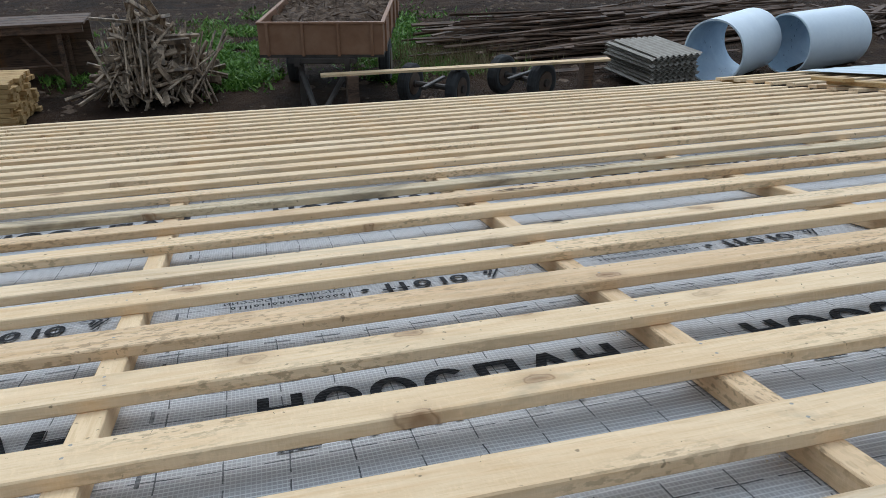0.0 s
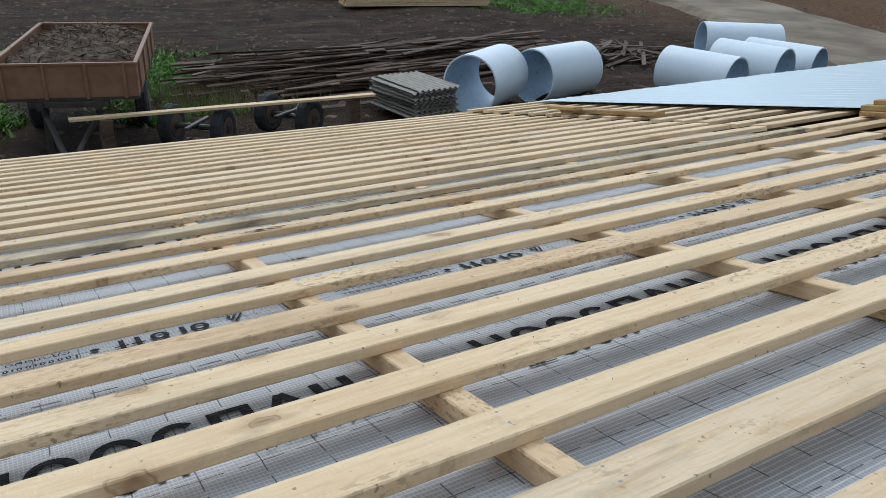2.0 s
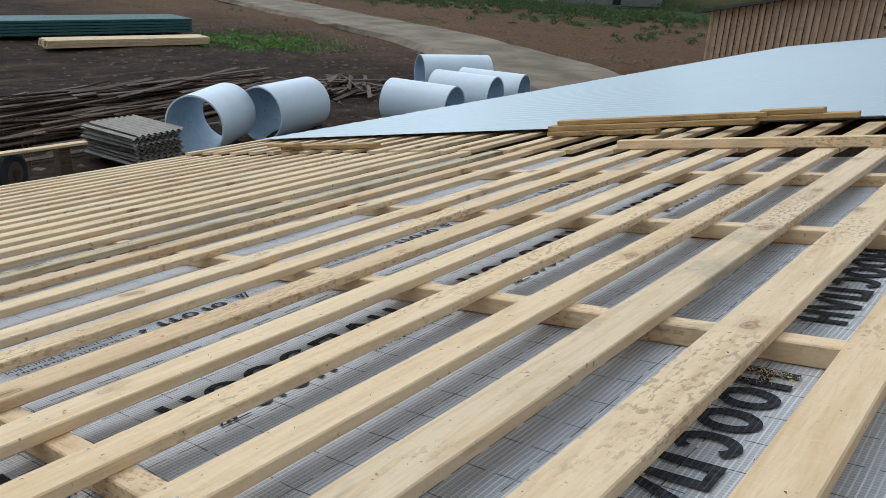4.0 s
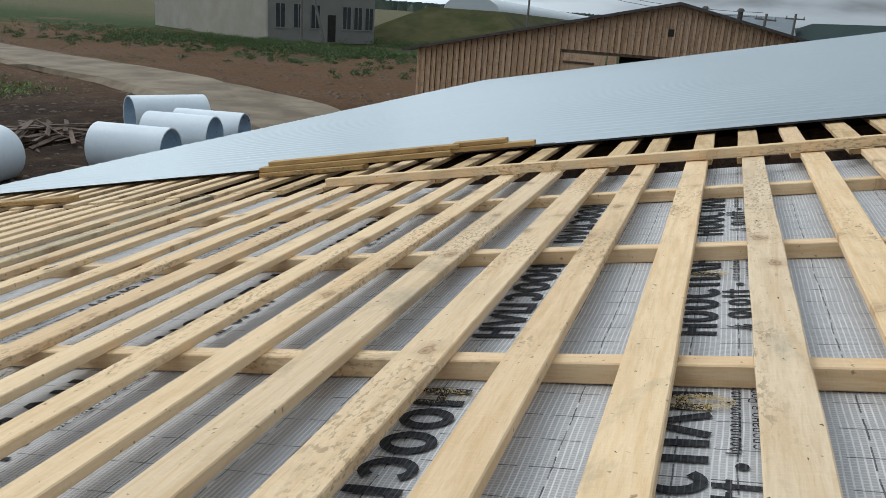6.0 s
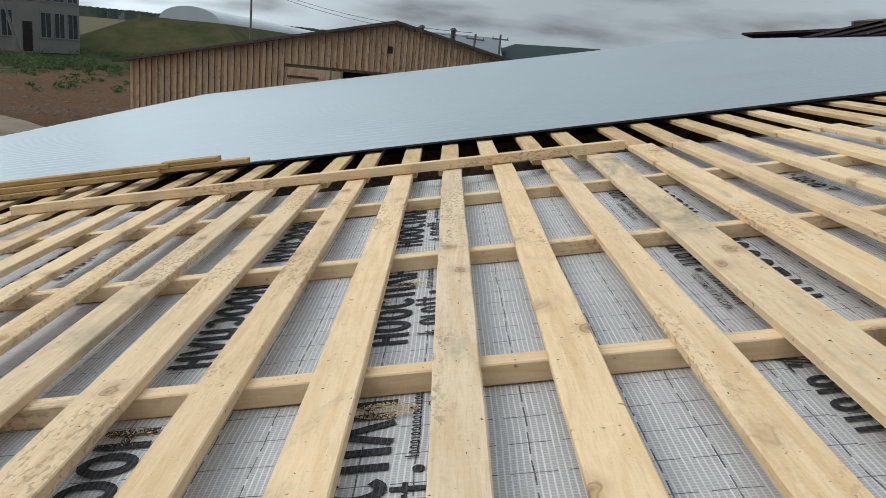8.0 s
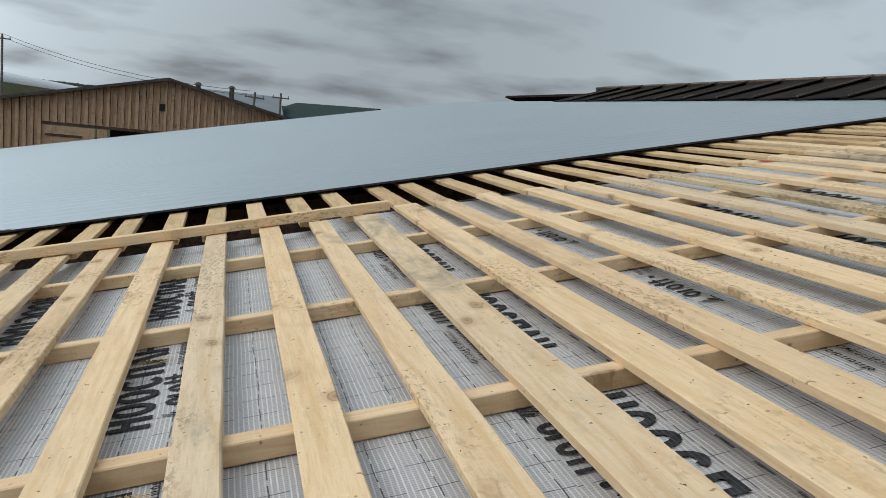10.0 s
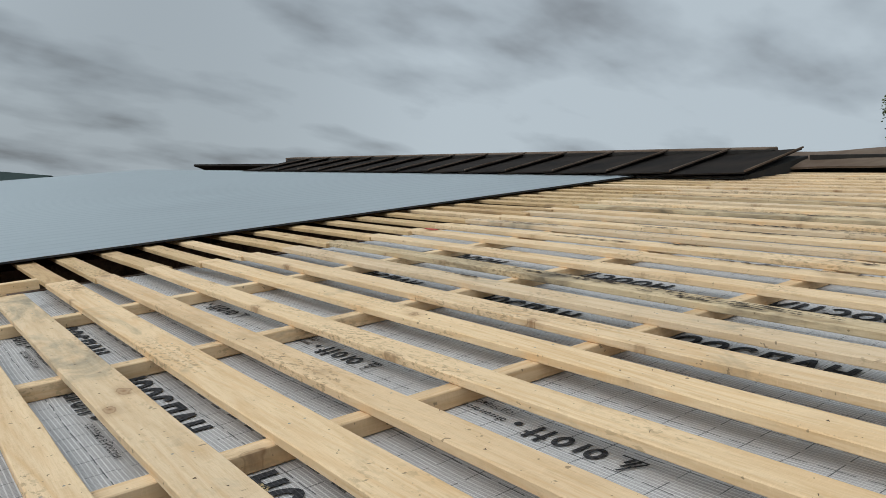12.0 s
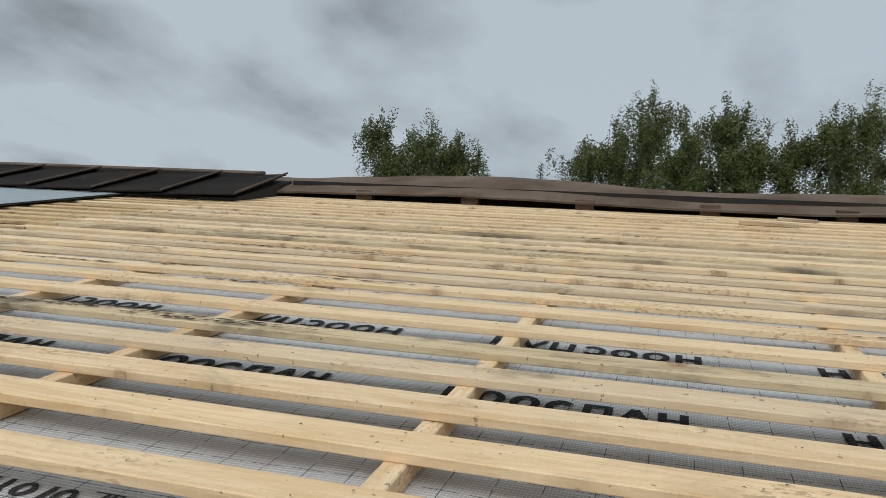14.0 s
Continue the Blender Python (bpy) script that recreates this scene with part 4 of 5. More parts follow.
pipe(-14.95, 8.62, GROUND + 0.66, -31, 1.75, 0.66, "white pipe section lying on bare soil, open end up front", 1)
pipe(-15.05, 10.75, GROUND + 0.64, -14, 1.95, 0.64, "long white pipe section lying beside another", 2)
pipe(-13.5, 14.0, GROUND + 0.60, 78, 1.9, 0.60, "white pipe section with a dark open end", 3)
pipe(-13.9, 16.3, GROUND + 0.60, 78, 1.9, 0.60, "white pipe section lying in the row", 4)
pipe(-16.3, 18.7, GROUND + 0.64, 32, 2.3, 0.64, "white pipe section behind the others", 5)
pipe(-13.9, 17.6, GROUND + 0.58, 76, 2.0, 0.58, "white pipe section at the end of the row", 6)


def slate_stack(x, y, az):
    """Corrugated fibre-cement sheets in a stack."""
    st = empty("slate_stack", T(x, y, GROUND + 0.06) @ Matrix.Rotation(-radians(az), 4, "Z"), "stack of grey corrugated fibre-cement sheets on the ground", "sheet stack")
    bm = bmesh.new()
    w, l, t = 1.12, 1.75, 0.007
    seg = 56
    top, low = [], []
    for i in range(seg + 1):
        u = -w / 2 + w * i / seg
        z = 0.022 * math.cos(u / 0.14 * 2 * math.pi)
        top.append([bm.verts.new((u, v, z + t)) for v in (-l / 2, l / 2)])
        low.append([bm.verts.new((u, v, z)) for v in (-l / 2, l / 2)])
    for i in range(seg):
        bm.faces.new((top[i][0], top[i + 1][0], top[i + 1][1], top[i][1]))
        bm.faces.new((low[i][1], low[i + 1][1], low[i + 1][0], low[i][0]))
        for k in (0, 1):
            bm.faces.new((top[i][k], low[i][k], low[i + 1][k], top[i + 1][k]))
    me = mesh_of(bm, SLATE_GREY, "sheet")
    r2 = random.Random(9)
    for k in range(19):
        share("sheet", me, st, T(r2.gauss(0, 0.035) + (0.07 if k % 2 else 0), r2.gauss(0, 0.05), 0.02 + k * 0.033) @ Matrix.Rotation(r2.gauss(0, 0.025), 4, "Z"))
    return st


slate_stack(-15.2, 6.85, 84)


def log_heap(name, label, n, cx, cy, spread, lo, hi, mat, seed, along=0.0, wild=0.25, height=0.5, thick=(0.05, 0.14)):
    """A heap of boards that lie mostly one way."""
    r2 = random.Random(seed)
    hp = empty(name, T(cx, cy, GROUND), label, "wood pile")
    pool = []
    for k in range(7):
        w, t, l = r2.uniform(*thick), r2.uniform(0.022, 0.05), r2.uniform(lo, hi)
        bm = plank(r2, l, w, t, 0.02, 4, 0.006)
        bmesh.ops.translate(bm, verts=bm.verts, vec=(0, -l / 2, 0))
        pool.append(mesh_of(bm, mat, "old_board"))
    for k in range(n):
        u, v = r2.gauss(0, 0.42), r2.uniform(-1, 1)
        z = 0.06 + height * max(0, 1 - abs(u) * 1.1) * r2.random()
        m = T(u * spread[0], v * spread[1], z) @ Matrix.Rotation(along + r2.gauss(0, wild), 4, "Z") @ Matrix.Rotation(r2.gauss(0, 0.03), 4, "X") @ Matrix.Rotation(r2.gauss(0, 0.3), 4, "Y")
        share("old_board", r2.choice(pool), hp, m)
    return hp


log_heap("old_board_pile", "long heap of dark weathered old boards", 290, -19.4, 8.6, (2.4, 3.8), 3.0, 5.5, WOOD_OLD, 5, 0.12, 0.10, 0.75)
log_heap("scattered_board_pile", "dark broken boards scattered on soil", 90, -18.6, 15.0, (1.9, 2.0), 1.2, 3.2, WOOD_OLD, 6, 0.3, 0.5, 0.4)


def firewood_heap():
    """A steep heap of split sticks and slats that lean every way."""
    r2 = random.Random(12)
    hp = empty("firewood_pile", T(-16.6, -3.25, GROUND), "steep tangled heap of grey split wood and slats", "wood pile")
    pool = []
    for k in range(8):
        l, w, t = r2.uniform(0.5, 1.8), r2.uniform(0.05, 0.15), r2.uniform(0.02, 0.07)
        pool.append(mesh_of(box(-w / 2, w / 2, -t / 2, t / 2, -l / 2, l / 2, 0.006), WOOD_SCRAP, "stick"))
    for k in range(270):
        a, rr = r2.uniform(0, 6.28), math.sqrt(r2.random())
        z = 0.15 + 1.75 * (1 - rr) * r2.random() ** 0.6
        lean = r2.gauss(0.75, 0.3) if r2.random() < 0.45 else r2.gauss(1.4, 0.25)
        m = T(0.85 * rr * math.cos(a), 0.95 * rr * math.sin(a), z + 0.15) @ Matrix.Rotation(a + r2.gauss(0, 1.1), 4, "Z") @ Matrix.Rotation(-lean, 4, "Y") @ Matrix.Rotation(r2.uniform(0, 3), 4, "Z")
        share("stick", r2.choice(pool), hp, m)
    # longer slats that lie on the slope of the heap
    slats = [mesh_of(box(-w / 2, w / 2, -0.014, 0.014, -0.75, 0.75, 0.004), WOOD_SCRAP, "long_slat") for w in (0.06, 0.08, 0.11)]
    for k in range(24):
        y = r2.uniform(-0.9, 1.2)
        m = T(0.50 + r2.gauss(0, 0.15), y, 0.95 - 0.35 * abs(y) + r2.uniform(-0.1, 0.2)) @ Matrix.Rotation(r2.gauss(-0.35 * y, 0.3), 4, "X") @ Matrix.Rotation(-r2.uniform(0.35, 0.7), 4, "Y")
        share("long_slat", r2.choice(slats), hp, m)


firewood_heap()


def work_bench():
    b = empty("timber_bench", T(-18.2, -6.3, GROUND), "rough old timber bench with a board top", "bench")
    for k in range(4):
        part("top_board", box(-0.55 + k * 0.27, -0.30 + k * 0.27, -2.2, 1.75, 1.28, 1.33, 0.006), WOOD_OLD, b)
    part("front_beam", box(0.40, 0.48, -2.2, 1.7, 1.12, 1.275, 0.006), WOOD_OLD, b)
    for x, y in ((0.35, 1.2), (0.35, -1.6), (-0.4, 1.2), (-0.4, -1.6)):
        part("leg", tube((x, y, 0), (x, y, 1.27), 0.05, 0.055), WOOD_OLD, b)
    part("brace", tube((0.36, 1.2, 0.1), (0.36, 0.4, 1.2), 0.03), WOOD_OLD, b)
    part("brace", tube((0.36, 1.2, 0.45), (0.36, -1.6, 0.45), 0.03), WOOD_OLD, b)
    # The bench is open; this panel is added for the darkness behind its legs.
    part("back_panel", box(-0.5, -0.46, -2.2, 1.7, 0.0, 1.2), WOOD_OLD, b)


work_bench()


def lumber(name, label, x, y, z, az, l, w, h, nx, nz, mat, seed):
    """A square stack of sawn boards."""
    r2 = random.Random(seed)
    st = empty(name, T(x, y, z) @ Matrix.Rotation(-radians(az), 4, "Z"), label, "lumber stack")
    bw, bh = w / nx, h / nz
    me = [mesh_of(plank(r2, l, bw - 0.012, bh - 0.008, 0.006, 4), mat, "board") for _ in range(4)]
    for i in range(nx):
        for k in range(nz):
            share("board", r2.choice(me), st, T(-w / 2 + (i + 0.5) * bw, -l / 2 + r2.uniform(-0.08, 0.08), (k + 1) * bh))
    return st


lumber("lumber_stack", "square stack of fresh yellow sawn boards", -15.9, -7.05, GROUND, 8, 3.2, 1.1, 0.78, 8, 9, WOOD_YELLOW, 1)
lumber("plank_stack", "low stack of fresh pine planks on soil", -31.4, 15.8, GROUND + 0.1, 12, 6.5, 1.2, 0.30, 8, 4, WOOD_NEW, 2)


def sheet_pile():
    st = empty("sheet_pile", T(-36.5, 15.5, GROUND + 0.1) @ Matrix.Rotation(-0.16, 4, "Z"), "low pile of teal profiled sheets on dark soil", "sheet pile")
    for k in range(5):
        bm = bmesh.new()
        rows = []
        for i in range(30):
            u = -1.2 + 2.4 * i / 29
            rows.append([bm.verts.new((u, v, 0.1 + k * 0.13 + 0.03 * (i % 4 < 2))) for v in (-5.6, 5.6)])
        for a, b in zip(rows, rows[1:]):
            bm.faces.new((a[0], b[0], b[1], a[1]))
        thicken(bm, 0.1)
        part("profiled_sheet", bm, TEAL, st)


sheet_pile()


def trailer():
    """Two-wheel tipping trailer with ribbed steel boards, parked on its stand."""
    tr = empty("farm_trailer", T(-14.5, -0.12, GROUND) @ Matrix.Rotation(radians(-15), 4, "Z"), "rusty brown tipping trailer loaded with dark debris", "trailer")
    z0, z1, hw, ln = 1.10, 1.64, 1.12, 4.5
    part("floor", box(-ln, 0, -hw, hw, z0 - 0.05, z0), STEEL_DARK, tr)

    def side(name, x0, x1, y0, y1, ribs, axis):
        ob = part(name, box(x0, x1, y0, y1, z0, z1, 0.006), TRAILER_RUST, tr)
        for k in ribs:
            if axis == "y":
                part("rib", box(x1, x1 + 0.035, k - 0.025, k + 0.025, z0 - 0.02, z1 + 0.02, 0.004), TRAILER_RUST, ob)
            else:
                part("rib", box(k - 0.025, k + 0.025, y1, y1 + 0.035, z0 - 0.02, z1 + 0.02, 0.004), TRAILER_RUST, ob)
        part("top_rail", box(x0 - 0.01, x1 + 0.03, y0 - 0.01, y1 + 0.03, z1, z1 + 0.04, 0.004), TRAILER_RUST, ob, "worn pale top rail")

    side("front_board", -0.03, 0.0, -hw, hw, (-0.95, -0.32, 0.32, 0.92), "y")
    side("side_board", -ln, -0.06, hw - 0.03, hw, (-0.4, -1.5, -2.6, -3.6), "x")
    side("side_board", -ln, -0.06, -hw, -hw + 0.03, (), "x")
    side("tail_board", -ln - 0.03, -ln, -hw, hw, (), "y")
    for y in (-0.45, 0.45):
        part("chassis_beam", box(-ln, 0.05, y - 0.05, y + 0.05, z0 - 0.2, z0 - 0.05), STEEL_DARK, tr)
        part("stand_leg", box(-0.25, -0.15, y * 0.95 - 0.05, y * 0.95 + 0.05, 0.0, z0 - 0.1, 0.01), STEEL_DARK, tr)
    part("front_crossbeam", box(-0.2, 0.02, -0.62, 0.62, z0 - 0.16, z0 - 0.06, 0.01), STEEL_DARK, tr)
    part("drawbar", tube((-0.1, -0.4, 0.75), (0.75, 0.0, 0.12), 0.05), STEEL_DARK, tr)
    part("drawbar", tube((-0.1, 0.4, 0.75), (0.75, 0.0, 0.12), 0.05), STEEL_DARK, tr)
    for y in (-0.95, 0.95):
        w = part("wheel", tyre(0.46, 0.24), RUBBER, tr, m=T(-2.3, y, 0.46))
        part("rim", tube((0, -0.13, 0), (0, 0.13, 0), 0.25, seg=20), RIM, w)
    bm = bmesh.new()
    nx, ny = 40, 26
    rows = []
    for i in range(nx + 1):
        row = []
        for j in range(ny + 1):
            x, y = -ln + 0.03 + (ln - 0.06) * i / nx, -hw + 0.04 + (2 * hw - 0.08) * j / ny
            z = z1 - 0.14 + 0.26 * math.sin(math.pi * j / ny) * math.sin(math.pi * (0.12 + 0.8 * i / nx)) + 0.12 * noise.noise((x * 3, y * 3, 0)) + 0.08 * noise.noise((x * 8, y * 8, 4))
            row.append(bm.verts.new((x, y, z)))
        rows.append(row)
    for i in range(nx):
        for j in range(ny):
            bm.faces.new((rows[i][j], rows[i + 1][j], rows[i + 1][j + 1], rows[i][j + 1]))
    r2 = random.Random(14)
    for _ in range(900):
        x, y = r2.uniform(-ln + 0.1, -0.1), r2.uniform(-hw + 0.1, hw - 0.1)
        j, i = (y + hw) / (2 * hw), (x + ln) / ln
        z = z1 - 0.10 + 0.27 * math.sin(math.pi * j) * math.sin(math.pi * (0.12 + 0.8 * i))
        p = Vector((x, y, z))
        d = Vector((r2.uniform(-1, 1), r2.uniform(-1, 1), r2.uniform(-0.2, 0.5))).normalized() * r2.uniform(0.05, 0.2)
        s = Vector((r2.uniform(-1, 1), r2.uniform(-1, 1), 0.3)).normalized() * r2.uniform(0.008, 0.025)
        bm.faces.new([bm.verts.new(v) for v in (p - d, p + s, p + d, p - s)])
    part("load", bm, HEAP, tr, "dark crumbly soil and twigs")


def tyre(r, w):
    """A tyre about the y axis with rounded shoulders, tread grooves and an open middle."""
    bm = bmesh.new()
    prof = [(0.58, -0.42), (0.80, -0.5), (0.94, -0.44), (1.0, -0.3), (0.985, -0.1), (1.0, -0.06), (1.0, 0.06), (0.985, 0.1), (1.0, 0.3), (0.94, 0.44), (0.80, 0.5), (0.58, 0.42)]
    seg = 32
    rows = []
    for i in range(seg):
        a = 2 * math.pi * i / seg
        rows.append([bm.verts.new((r * p * (1 - (0.02 if (i % 2 and p > 0.95) else 0)) * math.cos(a), w * q, r * p * (1 - (0.02 if (i % 2 and p > 0.95) else 0)) * math.sin(a))) for p, q in prof])
    n = len(prof)
    for i in range(seg):
        a, b = rows[i], rows[(i + 1) % seg]
        for k in range(n):
            bm.faces.new((a[k], a[(k + 1) % n], b[(k + 1) % n], b[k]))
    return bm


trailer()


def axle(x, y, az, span, r, label):
    """An old axle with two wheels."""
    ax = empty("wheel_axle", T(x, y, GROUND + r) @ Matrix.Rotation(-radians(az), 4, "Z"), label, "axle", "old axles beside the trailer")
    part("axle_beam", tube((0, -span / 2, 0), (0, span / 2, 0), 0.055), STEEL_DARK, ax)
    part("leaf_spring", box(-0.45, 0.45, -0.04, 0.04, 0.03, 0.09, 0.01), STEEL_DARK, ax)
    for s in (-1, 1):
        w = part("wheel", tyre(r, 0.22), RUBBER, ax, m=T(0, s * span / 2, 0))
        part("rim", tube((0, -0.1, 0), (0, 0.1, 0), r * 0.56, seg=20), RIM, w)
        part("hub", tube((0, -0.14, 0), (0, 0.14, 0), r * 0.2, seg=12), STEEL_DARK, w)


axle(-14.5, 1.95, 40, 1.0, 0.385, "old dusty wheels on a rusty axle")
axle(-14.6, 3.75, 55, 0.95, 0.385, "worn wheels and rusty axle on soil")


def long_plank():
    bm = plank(random.Random(4), 5.5, 0.16, 0.045, 0.01, 8)
    ob = part("long_plank", bm, WOOD_NEW, m=T(-14.15, -0.2, GROUND + 0.84) @ Matrix.Rotation(-0.03, 4, "Z") @ Matrix.Rotation(-0.004, 4, "X"))
    tagged(ob, "long pale pine plank propped over the old wheels", "plank")
    for y in (0.35, 4.9):
        tagged(part("prop_block", box(-14.25, -13.98, y - 0.1, y + 0.1, GROUND, GROUND + 0.795, 0.01), WOOD_OLD), "dark old timber block under the plank", "block", "blocks under the plank")


long_plank()


def grass():
    """Blades and tufts on the green patches."""
    r2 = random.Random(31)
    bm = bmesh.new()
    spots = [(-18.5, 2.0, 1.4, 1.0), (-20.5, 2.2, 2.0, 1.5), (-17.0, 1.6, 0.8, 0.6), (-17.5, -1.9, 1.0, 0.6), (-18.8, -2.6, 1.2, 0.8), (-18.4, -1.75, 0.8, 0.5), (-20.0, -1.9, 1.6, 0.8), (-21.5, 3.6, 2.0, 1.6), (-21.5, -1.8, 3.2, 1.6), (-19.6, 3.2, 1.8, 1.7), (-17.6, 2.9, 0.9, 1.5), (-23.0, 1.2, 3.0, 2.2), (-17.3, -1.6, 1.0, 0.8), (-20.5, -6.8, 2.6, 1.8), (-31.0, 22.0, 3.5, 3.0), (-19.0, -4.9, 1.0, 0.8)]
    for cx, cy, rx, ry in spots:
        for _ in range(int(2600 * rx * ry / 2 + 800)):
            x, y = r2.gauss(cx, rx * 0.5), r2.gauss(cy, ry * 0.5)
            if noise.noise((x * 0.9, y * 0.9, 7)) < -0.15:
                continue
            h = r2.uniform(0.03, 0.15) * (1.0 + 0.6 * noise.noise((x * 2.2, y * 2.2, 3)))
            a = r2.uniform(0, 6.28)
            w = r2.uniform(0.012, 0.045)
            lx, ly = r2.gauss(0, 0.9) * h, r2.gauss(0, 0.9) * h
            z = GROUND + 0.22 * noise.noise((x * 0.21, y * 0.21, 0.0)) - 0.02
            c, d = w * math.cos(a), w * math.sin(a)
            bm.faces.new([bm.verts.new(p) for p in ((x - c, y - d, z), (x + c, y + d, z), (x + lx * 0.5 + c * 0.7, y + ly * 0.5 + d * 0.7, z + h * 0.6), (x + lx, y + ly, z + h))])
    tagged(part("grass", bm, GRASS), "short green weeds and grass on soil", "grass", kind="stuff")
    bm = bmesh.new()
    for cx, cy, n in ((-17.7, 3.4, 900), (-18.6, 2.6, 500), (-22.0, -3.0, 400)):
        for _ in range(n):
            x, y = r2.gauss(cx, 0.8), r2.gauss(cy, 0.9)
            h, a = r2.uniform(0.15, 0.5), r2.uniform(0, 6.28)
            c, d = 0.008 * math.cos(a), 0.008 * math.sin(a)
            lx, ly = r2.gauss(0, 0.35) * h, r2.gauss(0, 0.35) * h
            bm.faces.new([bm.verts.new(p) for p in ((x - c, y - d, GROUND - 0.05), (x + c, y + d, GROUND - 0.05), (x + lx, y + ly, GROUND + h))])
    tagged(part("dry_stalks", bm, DRY), "dry yellowish stalks among the weeds", "stalks", kind="stuff")


grass()


def clods():
    """Stones, clods and scraps strewn over the yard."""
    r2 = random.Random(44)
    bm = bmesh.new()
    for _ in range(4200):
        x, y = r2.uniform(-40, -12), r2.uniform(-9, 34)
        s = 0.02 + 0.11 * r2.random() ** 2
        z = GROUND + 0.22 * noise.noise((x * 0.21, y * 0.21, 0.0))
        vs = [bm.verts.new((x + s * r2.uniform(0.5, 1.6) * a, y + s * r2.uniform(0.5, 1.6) * b, z + s * c * 0.5)) for a, b, c in ((1, 0, 0), (0, 1, 0), (-1, 0, 0), (0, -1, 0), (0, 0, r2.uniform(0.5, 1.2)))]
        for i in range(4):
            bm.faces.new((vs[i], vs[(i + 1) % 4], vs[4]))
    for _ in range(2200):
        x, y = r2.uniform(-62, -8), r2.uniform(26, 66)
        s = r2.uniform(0.05, 0.22)
        z = GROUND + 0.22 * noise.noise((x * 0.21, y * 0.21, 0.0))
        vs = [bm.verts.new((x + s * r2.uniform(0.5, 1.8) * p, y + s * r2.uniform(0.5, 1.8) * q, z + s * h * 0.5)) for p, q, h in ((1, 0, 0), (0, 1, 0), (-1, 0, 0), (0, -1, 0), (0, 0, r2.uniform(0.5, 1.2)))]
        for i in range(4):
            bm.faces.new((vs[i], vs[(i + 1) % 4], vs[4]))
    tagged(part("clods", bm, HEAP), "clods and small scraps strewn over the yard", "clods", kind="stuff")


clods()


# ---- buildings beyond ----
def barn():
    """A wide barn clad in upright boards, with a low gable and a half-open gate."""
    b = empty("barn", T(0, 28.0, GROUND), "wide low barn clad in reddish-brown upright boards", "barn")
    xl, xr, xa = -11.75, 7.7, -2.05
    ze, za = 2.82, 5.02
    zt = lambda x: ze + (za - ze) * (1 - abs(x - xa) / (xa - xl))
    boards = []
    bm = bmesh.new()
    ends = [(xl + 0.1, 0), (-6.0, 0), (-6.0, 3.3), (-1.85, 3.3), (-1.85, 0), (xr - 0.1, 0), (xr - 0.1, ze - 0.08), (xa, za - 0.08), (xl + 0.1, ze - 0.08)]
    f = bm.faces.new([bm.verts.new((p, 0.09, q)) for p, q in ends])
    thicken(bm, 0.05)
    # Near-black sheet, added to block light between the boards and darken the gaps.
    part("wall_frame", bm, HOLLOW_SHADE, b)
    r2 = random.Random(3)
    x = xl
    k = 0
    g0, g1, gt = -5.95, -1.9, 3.18
    while x < xr:
        w = 0.115 + r2.uniform(-0.012, 0.012)
        proud = 0.03 if k % 2 else -0.035
        z0 = gt if g0 < x + w / 2 < g1 else 0.0
        za_, zb_ = zt(x), zt(x + w - 0.012)
        bm = bmesh.new()
        vs = [bm.verts.new(p) for p in ((x, proud, z0), (x + w - 0.009, proud, z0), (x + w - 0.009, proud, zb_), (x, proud, za_), (x, 0.03 + proud, z0), (x + w - 0.009, 0.03 + proud, z0), (x + w - 0.009, 0.03 + proud, zb_), (x, 0.03 + proud, za_))]
        for f in ((0, 1, 2, 3), (5, 4, 7, 6), (1, 5, 6, 2), (4, 0, 3, 7), (3, 2, 6, 7), (4, 5, 1, 0)):
            bm.faces.new([vs[i] for i in f])
        part("wall_board", bm, WOOD_BARN, b)
        x += w
        k += 1
    part("gate_lintel", box(g0 - 0.1, g1 + 0.1, -0.06, 0.0, gt - 0.04, gt + 0.06), WOOD_OLD, b)
    for p, q in ((g0, g0 + 1.55), (g0 + 1.62, g0 + 1.95)):
        gate = part("gate_leaf", box(p, q, -0.05, -0.01, 0.05, gt - 0.06, 0.004), WOOD_BARN, b, "pale board gate leaf")
        part("gate_rail", box(p, q - 0.4, -0.09, -0.05, gt - 0.42, gt - 0.34), WOOD_OLD, gate)
    # Near-black sheet set back in the gateway, in place of its unlit inside.
    part("dark_doorway", box(g0 + 1.95, g1, 0.6, 0.65, 0, gt + 0.3), HOLLOW_SHADE, b)
    for s, (p, q) in (("left", (xl - 0.5, xa)), ("right", (xa, xr + 0.5))):
        bm = bmesh.new()
        za_, zb_ = zt(p) if s == "left" else za, za if s == "left" else zt(q)
        vs = [bm.verts.new(v) for v in ((p, -0.45, za_), (q, -0.45, zb_), (q, 22, zb_), (p, 22, za_), (p, -0.45, za_ + 0.1), (q, -0.45, zb_ + 0.1), (q, 22, zb_ + 0.1), (p, 22, za_ + 0.1))]
        for f in ((0, 1, 5, 4), (1, 2, 6, 5), (2, 3, 7, 6), (3, 0, 4, 7), (4, 5, 6, 7), (3, 2, 1, 0)):
            bm.faces.new([vs[i] for i in f])
        part("roof_slope", bm, BARN_ROOF, b)
    part("side_wall", box(xl, xl + 0.1, 0.1, 21.5, 0, ze), WOOD_BARN, b)
    part("side_wall", box(xr - 0.1, xr, 0.1, 21.5, 0, ze), WOOD_BARN, b)
    # Plate on the boards; its near-black colour stands for the shade in a hole.
    part("vent_hole", box(-2.35, -2.15, -0.045, -0.02, 3.95, 4.2), HOLLOW_SHADE, b)


barn()


